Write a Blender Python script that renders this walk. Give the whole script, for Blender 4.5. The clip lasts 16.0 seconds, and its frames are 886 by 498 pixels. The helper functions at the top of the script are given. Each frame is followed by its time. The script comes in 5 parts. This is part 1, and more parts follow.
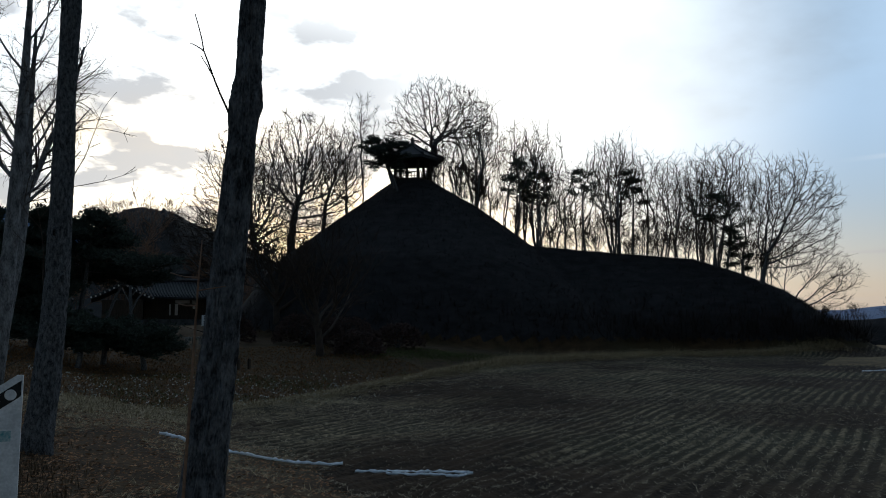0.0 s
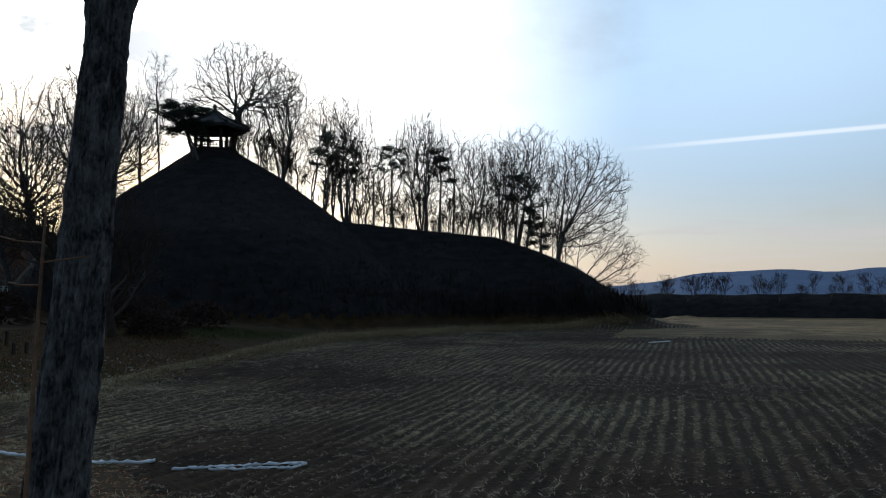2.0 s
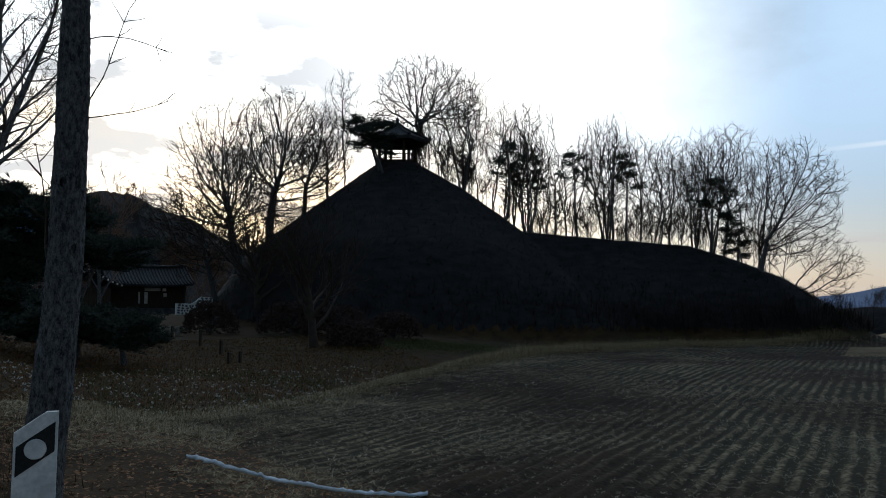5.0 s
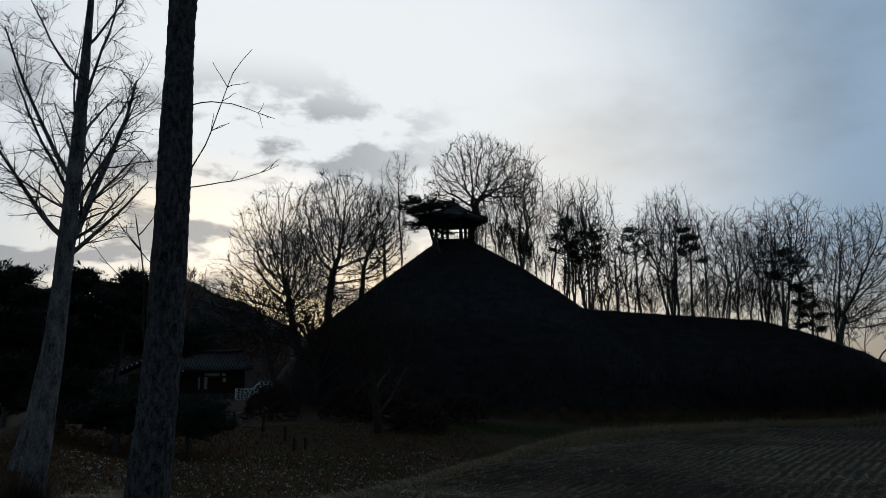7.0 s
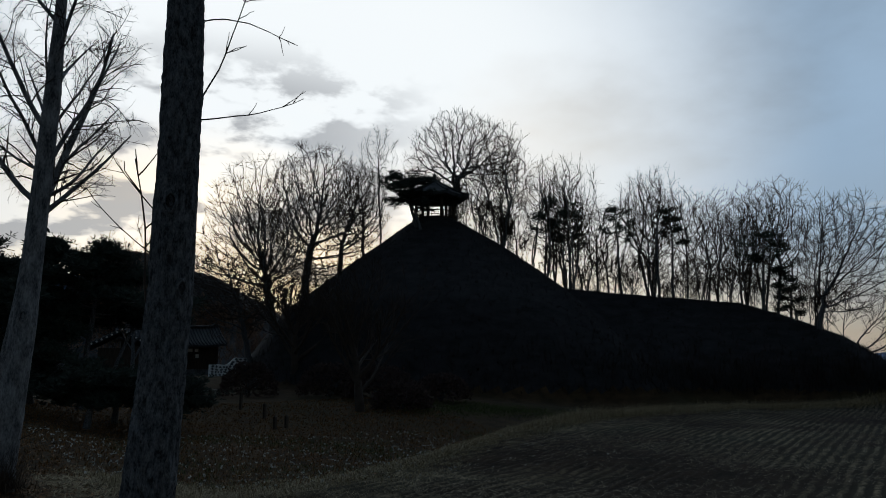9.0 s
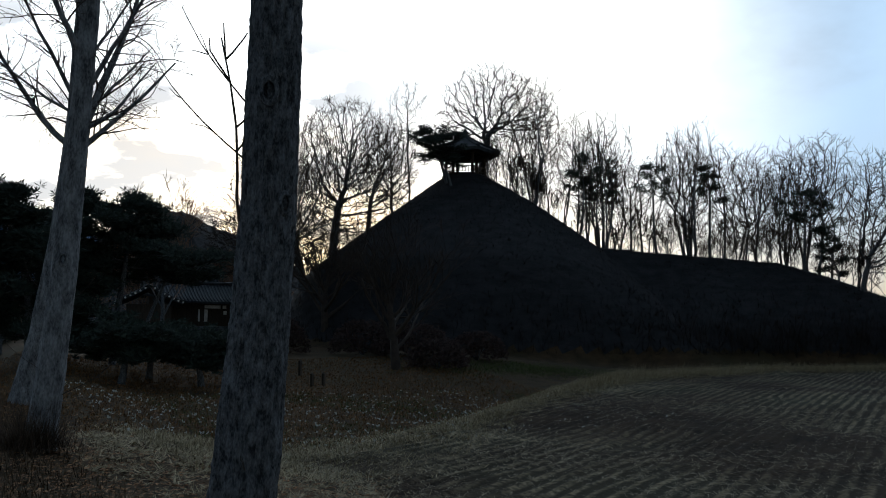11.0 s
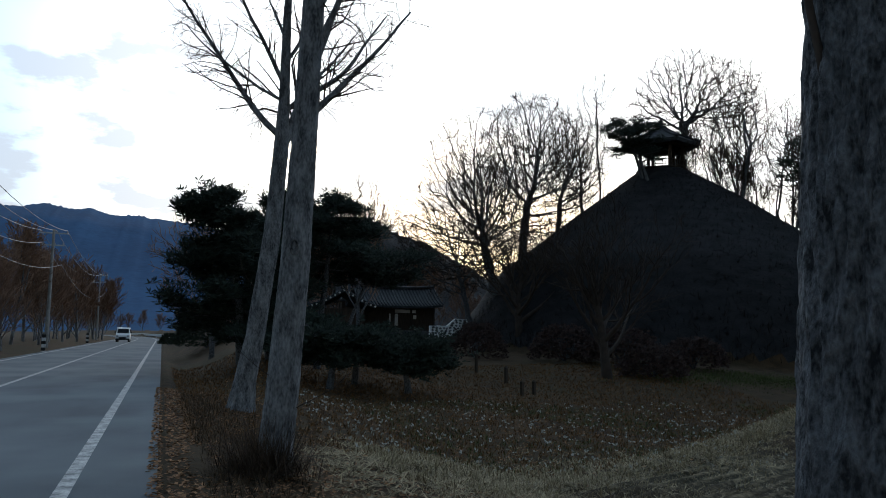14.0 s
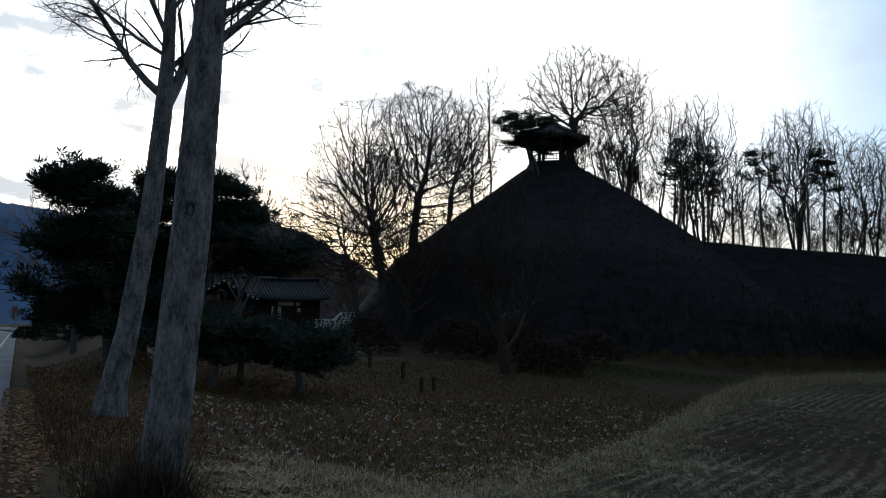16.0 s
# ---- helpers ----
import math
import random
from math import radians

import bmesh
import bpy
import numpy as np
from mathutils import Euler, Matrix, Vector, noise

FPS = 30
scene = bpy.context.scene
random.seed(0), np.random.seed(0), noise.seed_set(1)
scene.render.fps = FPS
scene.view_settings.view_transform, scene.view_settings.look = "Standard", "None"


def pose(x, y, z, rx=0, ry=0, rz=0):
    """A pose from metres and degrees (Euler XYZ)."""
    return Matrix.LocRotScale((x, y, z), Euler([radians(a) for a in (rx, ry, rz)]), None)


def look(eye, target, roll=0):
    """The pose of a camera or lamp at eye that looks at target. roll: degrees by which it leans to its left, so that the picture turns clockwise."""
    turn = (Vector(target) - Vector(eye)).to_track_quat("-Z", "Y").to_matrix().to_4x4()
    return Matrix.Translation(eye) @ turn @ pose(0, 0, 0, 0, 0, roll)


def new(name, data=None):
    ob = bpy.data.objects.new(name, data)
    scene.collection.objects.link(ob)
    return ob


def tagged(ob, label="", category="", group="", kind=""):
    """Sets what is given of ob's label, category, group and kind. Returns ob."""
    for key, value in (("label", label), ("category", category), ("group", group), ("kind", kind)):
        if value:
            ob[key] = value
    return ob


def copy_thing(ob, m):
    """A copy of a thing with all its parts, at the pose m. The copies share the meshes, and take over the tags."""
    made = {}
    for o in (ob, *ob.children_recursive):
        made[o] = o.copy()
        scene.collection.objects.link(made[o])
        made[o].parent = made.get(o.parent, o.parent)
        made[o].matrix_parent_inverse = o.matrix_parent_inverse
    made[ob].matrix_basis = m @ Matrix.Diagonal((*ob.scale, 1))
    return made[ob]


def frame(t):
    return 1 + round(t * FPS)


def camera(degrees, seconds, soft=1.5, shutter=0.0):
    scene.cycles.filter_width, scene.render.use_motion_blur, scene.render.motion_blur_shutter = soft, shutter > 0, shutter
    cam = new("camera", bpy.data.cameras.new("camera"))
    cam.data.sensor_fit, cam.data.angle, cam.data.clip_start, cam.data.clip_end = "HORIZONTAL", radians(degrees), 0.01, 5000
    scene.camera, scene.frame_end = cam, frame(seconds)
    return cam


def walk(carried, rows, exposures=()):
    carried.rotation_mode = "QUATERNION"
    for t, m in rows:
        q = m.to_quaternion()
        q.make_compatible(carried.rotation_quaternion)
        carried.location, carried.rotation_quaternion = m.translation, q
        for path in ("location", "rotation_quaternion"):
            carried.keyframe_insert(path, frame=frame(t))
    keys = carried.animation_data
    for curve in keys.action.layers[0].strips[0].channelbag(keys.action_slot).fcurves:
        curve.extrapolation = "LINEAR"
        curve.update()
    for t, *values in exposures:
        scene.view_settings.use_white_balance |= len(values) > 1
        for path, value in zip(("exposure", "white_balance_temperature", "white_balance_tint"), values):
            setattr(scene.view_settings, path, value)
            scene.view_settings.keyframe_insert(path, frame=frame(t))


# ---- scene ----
cam = camera(59.5, 16.0, 0.95)
PATH = [
    (0, (1.068, -0.241, 1.716), (2.149, 1.431, 1.905), 0.2),
    (0.5, (1.102, 0.028, 1.722), (2.329, 1.597, 1.900), 0.1),
    (1, (1.083, 0.313, 1.751), (2.516, 1.699, 1.919), -0.5),
    (1.5, (1.128, 0.621, 1.727), (2.583, 1.985, 1.875), -0.3),
    (2, (1.149, 0.901, 1.746), (2.621, 2.248, 1.875), -0.1),
    (2.5, (1.089, 1.283, 1.753), (2.548, 2.646, 1.871), 0.0),
    (3, (1.099, 1.757, 1.753), (2.404, 3.269, 1.855), 0.7),
    (3.5, (1.084, 2.236, 1.714), (2.265, 3.847, 1.817), 1.1),
    (3.7, (1.057, 2.430, 1.740), (2.235, 4.043, 1.844), 1.0),
    (5.8, (1.003, 4.488, 1.710), (2.135, 6.117, 1.964), -0.6),
    (6, (0.988, 4.594, 1.729), (2.098, 6.233, 2.017), -0.5),
    (6.5, (0.905, 4.761, 1.722), (1.962, 6.423, 2.068), -1.0),
    (7, (0.870, 4.998, 1.733), (1.910, 6.666, 2.099), -0.6),
    (7.5, (0.952, 5.304, 1.721), (1.994, 6.970, 2.093), -0.4),
    (8, (0.949, 5.592, 1.707), (2.014, 7.244, 2.074), 0.2),
    (8.5, (0.902, 5.986, 1.713), (2.000, 7.621, 2.063), 0.2),
    (8.7, (0.902, 6.160, 1.713), (2.006, 7.794, 2.045), -0.1),
    (10.8, (0.922, 7.887, 1.623), (2.019, 9.543, 1.860), 1.1),
    (11, (0.896, 8.091, 1.594), (1.966, 9.767, 1.808), 0.6),
    (11.5, (0.831, 8.550, 1.570), (1.801, 10.289, 1.751), 0.8),
    (12, (0.820, 9.136, 1.546), (1.679, 10.935, 1.713), 1.1),
    (12.5, (0.770, 9.718, 1.537), (1.540, 11.558, 1.692), 1.2),
    (13, (0.805, 10.259, 1.564), (1.494, 12.127, 1.747), 0.4),
    (13.5, (0.813, 10.678, 1.581), (1.482, 12.551, 1.791), 0.3),
    (14, (0.817, 11.157, 1.536), (1.488, 13.028, 1.758), 0.9),
    (14.5, (0.856, 11.524, 1.461), (1.538, 13.391, 1.678), 1.0),
    (15, (0.894, 12.020, 1.453), (1.647, 13.861, 1.662), 1.1),
    (15.5, (0.869, 12.622, 1.496), (1.734, 14.413, 1.706), 1.2),
    (16, (0.919, 13.132, 1.484), (1.870, 14.879, 1.697), 1.0),
]
walk(cam, [(t, look(eye, target, roll)) for t, eye, target, roll in PATH],
     exposures=[(0, -0.25), (1.0, -0.12), (2.0, 0.05), (3.5, 0.1), (6, -0.42), (7, -0.92), (8.7, -0.85), (11, 0.05), (12.5, 0.55), (14.5, 0.35), (16, 0.1)])

# ---- sky and sun ----
SUN_EL, SUN_AZ = 8.5, 24.0
world = bpy.data.worlds.new("evening_sky")
scene.world = world
world.use_nodes = True


def sky_nodes():
    nt = world.node_tree
    N, L = nt.nodes, nt.links
    N.clear()
    out, bg = N.new("ShaderNodeOutputWorld"), N.new("ShaderNodeBackground")
    sky = N.new("ShaderNodeTexSky")
    sky.sky_type, sky.sun_disc = "NISHITA", False
    sky.sun_elevation, sky.sun_rotation = radians(SUN_EL), radians(SUN_AZ)
    sky.air_density, sky.dust_density, sky.ozone_density = 1.0, 2.2, 1.6
    tc = N.new("ShaderNodeTexCoord")
    sep = N.new("ShaderNodeSeparateXYZ")
    L.new(tc.outputs["Generated"], sep.inputs[0])
    up = N.new("ShaderNodeMath")
    up.operation, up.inputs[1].default_value = "ADD", 0.22
    L.new(sep.outputs["Z"], up.inputs[0])
    flat = []
    for axis in "XY":
        d = N.new("ShaderNodeMath")
        d.operation = "DIVIDE"
        L.new(sep.outputs[axis], d.inputs[0])
        L.new(up.outputs[0], d.inputs[1])
        flat.append(d)
    comb = N.new("ShaderNodeCombineXYZ")
    L.new(flat[0].outputs[0], comb.inputs[0])
    L.new(flat[1].outputs[0], comb.inputs[1])

    def cloud(scale, low, high, shift, detail=7.0):
        mp = N.new("ShaderNodeMapping")
        mp.inputs["Location"].default_value = shift
        L.new(comb.outputs[0], mp.inputs[0])
        nz = N.new("ShaderNodeTexNoise")
        nz.inputs["Scale"].default_value, nz.inputs["Detail"].default_value, nz.inputs["Roughness"].default_value = scale, detail, 0.55
        L.new(mp.outputs[0], nz.inputs["Vector"])
        mr = N.new("ShaderNodeMapRange")
        mr.interpolation_type = "SMOOTHSTEP"
        mr.inputs["From Min"].default_value, mr.inputs["From Max"].default_value = low, high
        L.new(nz.outputs["Fac"], mr.inputs["Value"])
        return mr.outputs[0]

    thick = cloud(3.4, 0.5, 0.58, CLOUD_A)
    veil = cloud(0.9, 0.12, 0.52, CLOUD_B, 6.0)
    # clouds thin out away from the sunset
    dot = N.new("ShaderNodeVectorMath")
    dot.operation = "DOT_PRODUCT"
    a, e = radians(SUN_AZ), radians(SUN_EL + 6)
    dot.inputs[1].default_value = (math.sin(a) * math.cos(e), math.cos(a) * math.cos(e), math.sin(e))
    L.new(tc.outputs["Generated"], dot.inputs[0])
    near = N.new("ShaderNodeMapRange")
    near.interpolation_type = "SMOOTHSTEP"
    near.inputs["From Min"].default_value, near.inputs["From Max"].default_value = 0.8, 0.975
    L.new(dot.outputs["Value"], near.inputs["Value"])

    def mul(x, y):
        m = N.new("ShaderNodeMath")
        m.operation = "MULTIPLY"
        for i, v in enumerate((x, y)):
            if isinstance(v, float):
                m.inputs[i].default_value = v
            else:
                L.new(v, m.inputs[i])
        return m.outputs[0]

    def mix(fac, c1, c2):
        m = N.new("ShaderNodeMix")
        m.data_type = "RGBA"
        if isinstance(fac, float):
            m.inputs[0].default_value = fac
        else:
            L.new(fac, m.inputs[0])
        for i, c in ((6, c1), (7, c2)):
            if isinstance(c, tuple):
                m.inputs[i].default_value = (*c, 1)
            else:
                L.new(c, m.inputs[i])
        return m.outputs[2]

    lit = mix(near.outputs[0], VEIL_FAR, VEIL_SUN)
    wide = N.new("ShaderNodeMapRange")
    wide.interpolation_type = "SMOOTHSTEP"
    wide.inputs["From Min"].default_value, wide.inputs["From Max"].default_value = 0.0, 0.75
    L.new(dot.outputs["Value"], wide.inputs["Value"])
    lift = N.new("ShaderNodeMapRange")
    lift.interpolation_type = "SMOOTHSTEP"
    lift.inputs["From Min"].default_value, lift.inputs["From Max"].default_value = -0.06, 0.3
    L.new(sep.outputs["Z"], lift.inputs["Value"])
    base = mix(mul(mul(mul(veil, VEIL_AMOUNT), wide.outputs[0]), lift.outputs[0]), sky.outputs[0], lit)
    glow = N.new("ShaderNodeMix")
    glow.data_type, glow.blend_type = "RGBA", "ADD"
    L.new(mul(near.outputs[0], GLOW), glow.inputs[0])
    L.new(base, glow.inputs[6])
    glow.inputs[7].default_value = (*VEIL_SUN, 1)
    puff = N.new("ShaderNodeMapRange")
    puff.interpolation_type = "SMOOTHSTEP"
    puff.inputs["From Min"].default_value, puff.inputs["From Max"].default_value = 0.87, 0.965
    west = N.new("ShaderNodeVectorMath")
    west.operation = "DOT_PRODUCT"
    west.inputs[1].default_value = (math.sin(radians(7)) * 0.98, math.cos(radians(7)) * 0.98, 0.2)
    L.new(tc.outputs["Generated"], west.inputs[0])
    L.new(west.outputs["Value"], puff.inputs["Value"])
    grey = mix(near.outputs[0], CLOUD_FAR, CLOUD_SUN)
    low_sky = N.new("ShaderNodeMapRange")
    low_sky.interpolation_type = "SMOOTHSTEP"
    low_sky.inputs["From Min"].default_value, low_sky.inputs["From Max"].default_value = 0.42, 0.33
    L.new(sep.outputs["Z"], low_sky.inputs["Value"])
    whole = mix(mul(mul(mul(thick, 0.75), puff.outputs[0]), low_sky.outputs[0]), glow.outputs[2], grey)
    # thin grey bands low over the horizon
    mp = N.new("ShaderNodeMapping")
    mp.inputs["Scale"].default_value = (3.0, 3.0, 42.0)
    L.new(tc.outputs["Generated"], mp.inputs[0])
    band = N.new("ShaderNodeTexNoise")
    band.inputs["Scale"].default_value, band.inputs["Detail"].default_value = 1.0, 5.0
    L.new(mp.outputs[0], band.inputs["Vector"])

    def ramp(value, low, high):
        r = N.new("ShaderNodeMapRange")
        r.interpolation_type = "SMOOTHSTEP"
        r.inputs["From Min"].default_value, r.inputs["From Max"].default_value = low, high
        L.new(value, r.inputs["Value"])
        return r.outputs[0]

    whole = mix(mul(mul(ramp(band.outputs["Fac"], 0.48, 0.62), ramp(sep.outputs["Z"], 0.13, 0.07)), 0.55), whole, BAND)
    whole = mix(mul(ramp(sep.outputs["Z"], 0.16, 0.0), 0.5), whole, HAZE)
    # a condensation trail across the clear part
    ends = [Vector((math.sin(radians(az)) * math.cos(radians(el)), math.cos(radians(az)) * math.cos(radians(el)), math.sin(radians(el)))) for az, el in TRAIL]
    across, along = N.new("ShaderNodeVectorMath"), N.new("ShaderNodeVectorMath")
    for node, axis in ((across, ends[0].cross(ends[1]).normalized()), (along, ends[1])):
        node.operation = "DOT_PRODUCT"
        node.inputs[1].default_value = axis
        L.new(tc.outputs["Generated"], node.inputs[0])
    wide_of = N.new("ShaderNodeMath")
    wide_of.operation = "ABSOLUTE"
    L.new(across.outputs["Value"], wide_of.inputs[0])
    trail = mul(mul(ramp(wide_of.outputs[0], 0.0042, 0.0008), ramp(along.outputs["Value"], 0.955, 0.999)), 0.42)
    whole = mix(trail, whole, (11.5, 11.5, 11.5))
    L.new(whole, bg.inputs["Color"])
    bg.inputs["Strength"].default_value = SKY
    L.new(bg.outputs[0], out.inputs[0])


SKY = 0.10
BAND, HAZE, TRAIL = (4.9, 4.8, 5.2), (8.6, 7.9, 7.6), ((63.2, 10.8), (77.0, 11.0))
CLOUD_A, CLOUD_B = (8.3, 4.6, 0.9), (0.6, 5.2, 1.3)
VEIL_FAR, VEIL_SUN, VEIL_AMOUNT, GLOW = (5.5, 7.7, 10.3), (13.8, 14.5, 14.9), 1.0, 0.15
CLOUD_FAR, CLOUD_SUN = (4.6, 5.1, 5.8), (5.2, 5.5, 6.0)
sky_nodes()
sun = new("sun", bpy.data.lights.new("sun", "SUN"))
sun.data.energy, sun.data.angle, sun.data.color = 0.5, radians(12), (1.0, 0.86, 0.7)
sun.matrix_world = look((0, 0, 60), (-math.sin(radians(SUN_AZ)) * 100, -math.cos(radians(SUN_AZ)) * 100, 60 - 100 * math.tan(radians(SUN_EL))))

# ---- materials ----


def surface(name, dark, light, scale=4.0, stretch=(1, 1, 1), rough=0.9, bump=0.3, fine=40.0, depth=0.02, metal=0.0, per_object=0.0, third=None, patch=0.25):
    """A rough natural surface: two colours in two scales of noise, with fine relief."""
    m = bpy.data.materials.new(name)
    m.use_nodes = True
    nt = m.node_tree
    N, L = nt.nodes, nt.links
    b = N["Principled BSDF"]
    b.inputs["Roughness"].default_value, b.inputs["Metallic"].default_value = rough, metal
    b.inputs["Specular IOR Level"].default_value = 0.25
    tc, mp = N.new("ShaderNodeTexCoord"), N.new("ShaderNodeMapping")
    mp.inputs["Scale"].default_value = stretch
    L.new(tc.outputs["Object"], mp.inputs[0])
    big, small = N.new("ShaderNodeTexNoise"), N.new("ShaderNodeTexNoise")
    big.inputs["Scale"].default_value, big.inputs["Detail"].default_value = scale, 6
    small.inputs["Scale"].default_value, small.inputs["Detail"].default_value = fine, 4
    for n in (big, small):
        L.new(mp.outputs[0], n.inputs["Vector"])
    add = N.new("ShaderNodeMath")
    add.operation, add.inputs[2].default_value = "MULTIPLY_ADD", 0.0
    add.inputs[1].default_value = 0.55
    L.new(small.outputs["Fac"], add.inputs[0])
    half = N.new("ShaderNodeMath")
    half.operation, half.inputs[1].default_value = "MULTIPLY_ADD", 0.75
    L.new(big.outputs["Fac"], half.inputs[0])
    L.new(add.outputs[0], half.inputs[2])
    ramp = N.new("ShaderNodeValToRGB")
    ramp.color_ramp.elements[0].position, ramp.color_ramp.elements[1].position = 0.5, 0.82
    ramp.color_ramp.elements[0].color, ramp.color_ramp.elements[1].color = (*dark, 1), (*light, 1)
    L.new(half.outputs[0], ramp.inputs[0])
    colour = ramp.outputs[0]
    if third:
        wide = N.new("ShaderNodeTexNoise")
        wide.inputs["Scale"].default_value, wide.inputs["Detail"].default_value = patch, 5
        L.new(tc.outputs["Object"], wide.inputs["Vector"])
        mr = N.new("ShaderNodeMapRange")
        mr.inputs["From Min"].default_value, mr.inputs["From Max"].default_value = 0.45, 0.65
        L.new(wide.outputs["Fac"], mr.inputs["Value"])
        mx = N.new("ShaderNodeMix")
        mx.data_type = "RGBA"
        L.new(mr.outputs[0], mx.inputs[0])
        L.new(colour, mx.inputs[6])
        mx.inputs[7].default_value = (*third, 1)
        colour = mx.outputs[2]
    if per_object:
        info, hsv = N.new("ShaderNodeObjectInfo"), N.new("ShaderNodeHueSaturation")
        mr = N.new("ShaderNodeMapRange")
        mr.inputs["To Min"].default_value, mr.inputs["To Max"].default_value = 1 - per_object, 1 + per_object
        L.new(info.outputs["Random"], mr.inputs["Value"])
        L.new(mr.outputs[0], hsv.inputs["Value"])
        L.new(colour, hsv.inputs["Color"])
        colour = hsv.outputs[0]
    L.new(colour, b.inputs["Base Color"])
    if bump:
        bp = N.new("ShaderNodeBump")
        bp.inputs["Strength"].default_value, bp.inputs["Distance"].default_value = bump, depth
        L.new(half.outputs[0], bp.inputs["Height"])
        L.new(bp.outputs[0], b.inputs["Normal"])
    return m


def island(name, dark, light, rough=0.9):
    """For joined small pieces: a colour between two, piece by piece."""
    m = bpy.data.materials.new(name)
    m.use_nodes = True
    N, L = m.node_tree.nodes, m.node_tree.links
    b = N["Principled BSDF"]
    b.inputs["Roughness"].default_value, b.inputs["Specular IOR Level"].default_value = rough, 0.2
    geo, ramp = N.new("ShaderNodeNewGeometry"), N.new("ShaderNodeValToRGB")
    ramp.color_ramp.elements[0].color, ramp.color_ramp.elements[1].color = (*dark, 1), (*light, 1)
    L.new(geo.outputs["Random Per Island"], ramp.inputs[0])
    L.new(ramp.outputs[0], b.inputs["Base Color"])
    return m


BARK = surface("furrowed_bark", (0.02, 0.021, 0.023), (0.16, 0.165, 0.175), 24, (1, 1, 0.5), 0.95, 1.0, 90, 0.03)
BARK_PALE = surface("grey_bark", (0.045, 0.046, 0.05), (0.25, 0.25, 0.255), 7, (1, 1, 0.4), 0.92, 0.6, 40, 0.02)
TWIG = surface("bare_twig", (0.028, 0.021, 0.017), (0.06, 0.044, 0.034), 3, bump=0)
TWIG_RED = surface("reddish_twig", (0.12, 0.066, 0.042), (0.26, 0.155, 0.1), 3, bump=0)
NEEDLE = island("pine_needles", (0.009, 0.015, 0.011), (0.027, 0.039, 0.026))
SHRUB = island("dark_evergreen_leaves", (0.012, 0.018, 0.012), (0.03, 0.042, 0.024))
RED_SHRUB = island("reddish_dead_leaves", (0.02, 0.011, 0.009), (0.055, 0.029, 0.022))
EARTH = surface("verge_and_lawn", (0.02, 0.0125, 0.0065), (0.07, 0.042, 0.02), 1.2, rough=1, bump=0.5, fine=14, depth=0.05, third=(0.036, 0.028, 0.013), patch=0.16)
FIELD = surface("tilled_field_soil", (0.013, 0.008, 0.0045), (0.044, 0.028, 0.016), 0.9, rough=1, bump=1.0, fine=11, depth=0.08, third=(0.034, 0.031, 0.018), patch=0.13)


def straw_and_row_shade(m):
    """Straw left along the furrows, in broken patches; pale crests also paint furrow shading."""
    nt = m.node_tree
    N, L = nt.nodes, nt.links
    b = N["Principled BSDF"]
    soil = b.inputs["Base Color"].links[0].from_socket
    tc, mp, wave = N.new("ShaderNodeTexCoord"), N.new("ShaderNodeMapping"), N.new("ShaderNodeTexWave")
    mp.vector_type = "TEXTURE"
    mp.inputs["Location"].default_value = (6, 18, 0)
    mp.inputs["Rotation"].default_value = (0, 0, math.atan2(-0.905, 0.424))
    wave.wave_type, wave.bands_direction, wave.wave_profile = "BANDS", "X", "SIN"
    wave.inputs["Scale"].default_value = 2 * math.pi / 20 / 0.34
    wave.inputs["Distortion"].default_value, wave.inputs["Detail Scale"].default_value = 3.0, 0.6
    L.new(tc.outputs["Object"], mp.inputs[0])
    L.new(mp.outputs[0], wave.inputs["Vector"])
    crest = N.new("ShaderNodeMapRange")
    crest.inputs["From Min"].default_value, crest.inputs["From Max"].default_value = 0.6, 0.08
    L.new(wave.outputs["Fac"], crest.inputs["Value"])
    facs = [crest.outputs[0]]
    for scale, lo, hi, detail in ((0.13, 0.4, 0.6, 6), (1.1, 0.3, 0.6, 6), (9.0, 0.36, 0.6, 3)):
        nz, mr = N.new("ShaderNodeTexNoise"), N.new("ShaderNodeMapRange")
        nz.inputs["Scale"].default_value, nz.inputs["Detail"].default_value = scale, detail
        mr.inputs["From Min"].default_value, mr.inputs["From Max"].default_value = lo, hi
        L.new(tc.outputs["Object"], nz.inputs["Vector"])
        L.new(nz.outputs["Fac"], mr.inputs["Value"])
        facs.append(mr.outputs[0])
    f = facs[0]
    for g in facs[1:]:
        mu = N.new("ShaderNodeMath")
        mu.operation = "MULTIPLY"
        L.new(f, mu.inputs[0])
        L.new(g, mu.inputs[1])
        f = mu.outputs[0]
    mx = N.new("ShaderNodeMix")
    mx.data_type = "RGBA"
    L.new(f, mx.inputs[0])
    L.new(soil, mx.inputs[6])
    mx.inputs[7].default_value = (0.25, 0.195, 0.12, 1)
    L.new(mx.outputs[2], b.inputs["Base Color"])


straw_and_row_shade(FIELD)
for soil_like in (FIELD, EARTH):
    soil_like.node_tree.nodes["Principled BSDF"].inputs["Specular IOR Level"].default_value = 0.12
# Near-black: the backlit face's shade and brush self-shadow are put into the colour.
MOUND = surface("shaded_dry_grass", (0.0085, 0.0085, 0.0095), (0.025, 0.0245, 0.026), 0.8, (1, 1, 2.5), 1, 0.6, 9, 0.1)
MEADOW = surface("golden_dry_grass", (0.055, 0.036, 0.015), (0.26, 0.175, 0.08), 0.45, (1, 1, 1), 1, 0.8, 4, 0.1, third=(0.085, 0.058, 0.028), patch=0.07)
STRAW = island("pale_dry_grass", (0.12, 0.09, 0.05), (0.43, 0.345, 0.21))
STUBBLE = island("cut_stubble", (0.1, 0.082, 0.055), (0.42, 0.35, 0.245))
LEAVES = island("fallen_leaves", (0.07, 0.032, 0.014), (0.34, 0.175, 0.085))
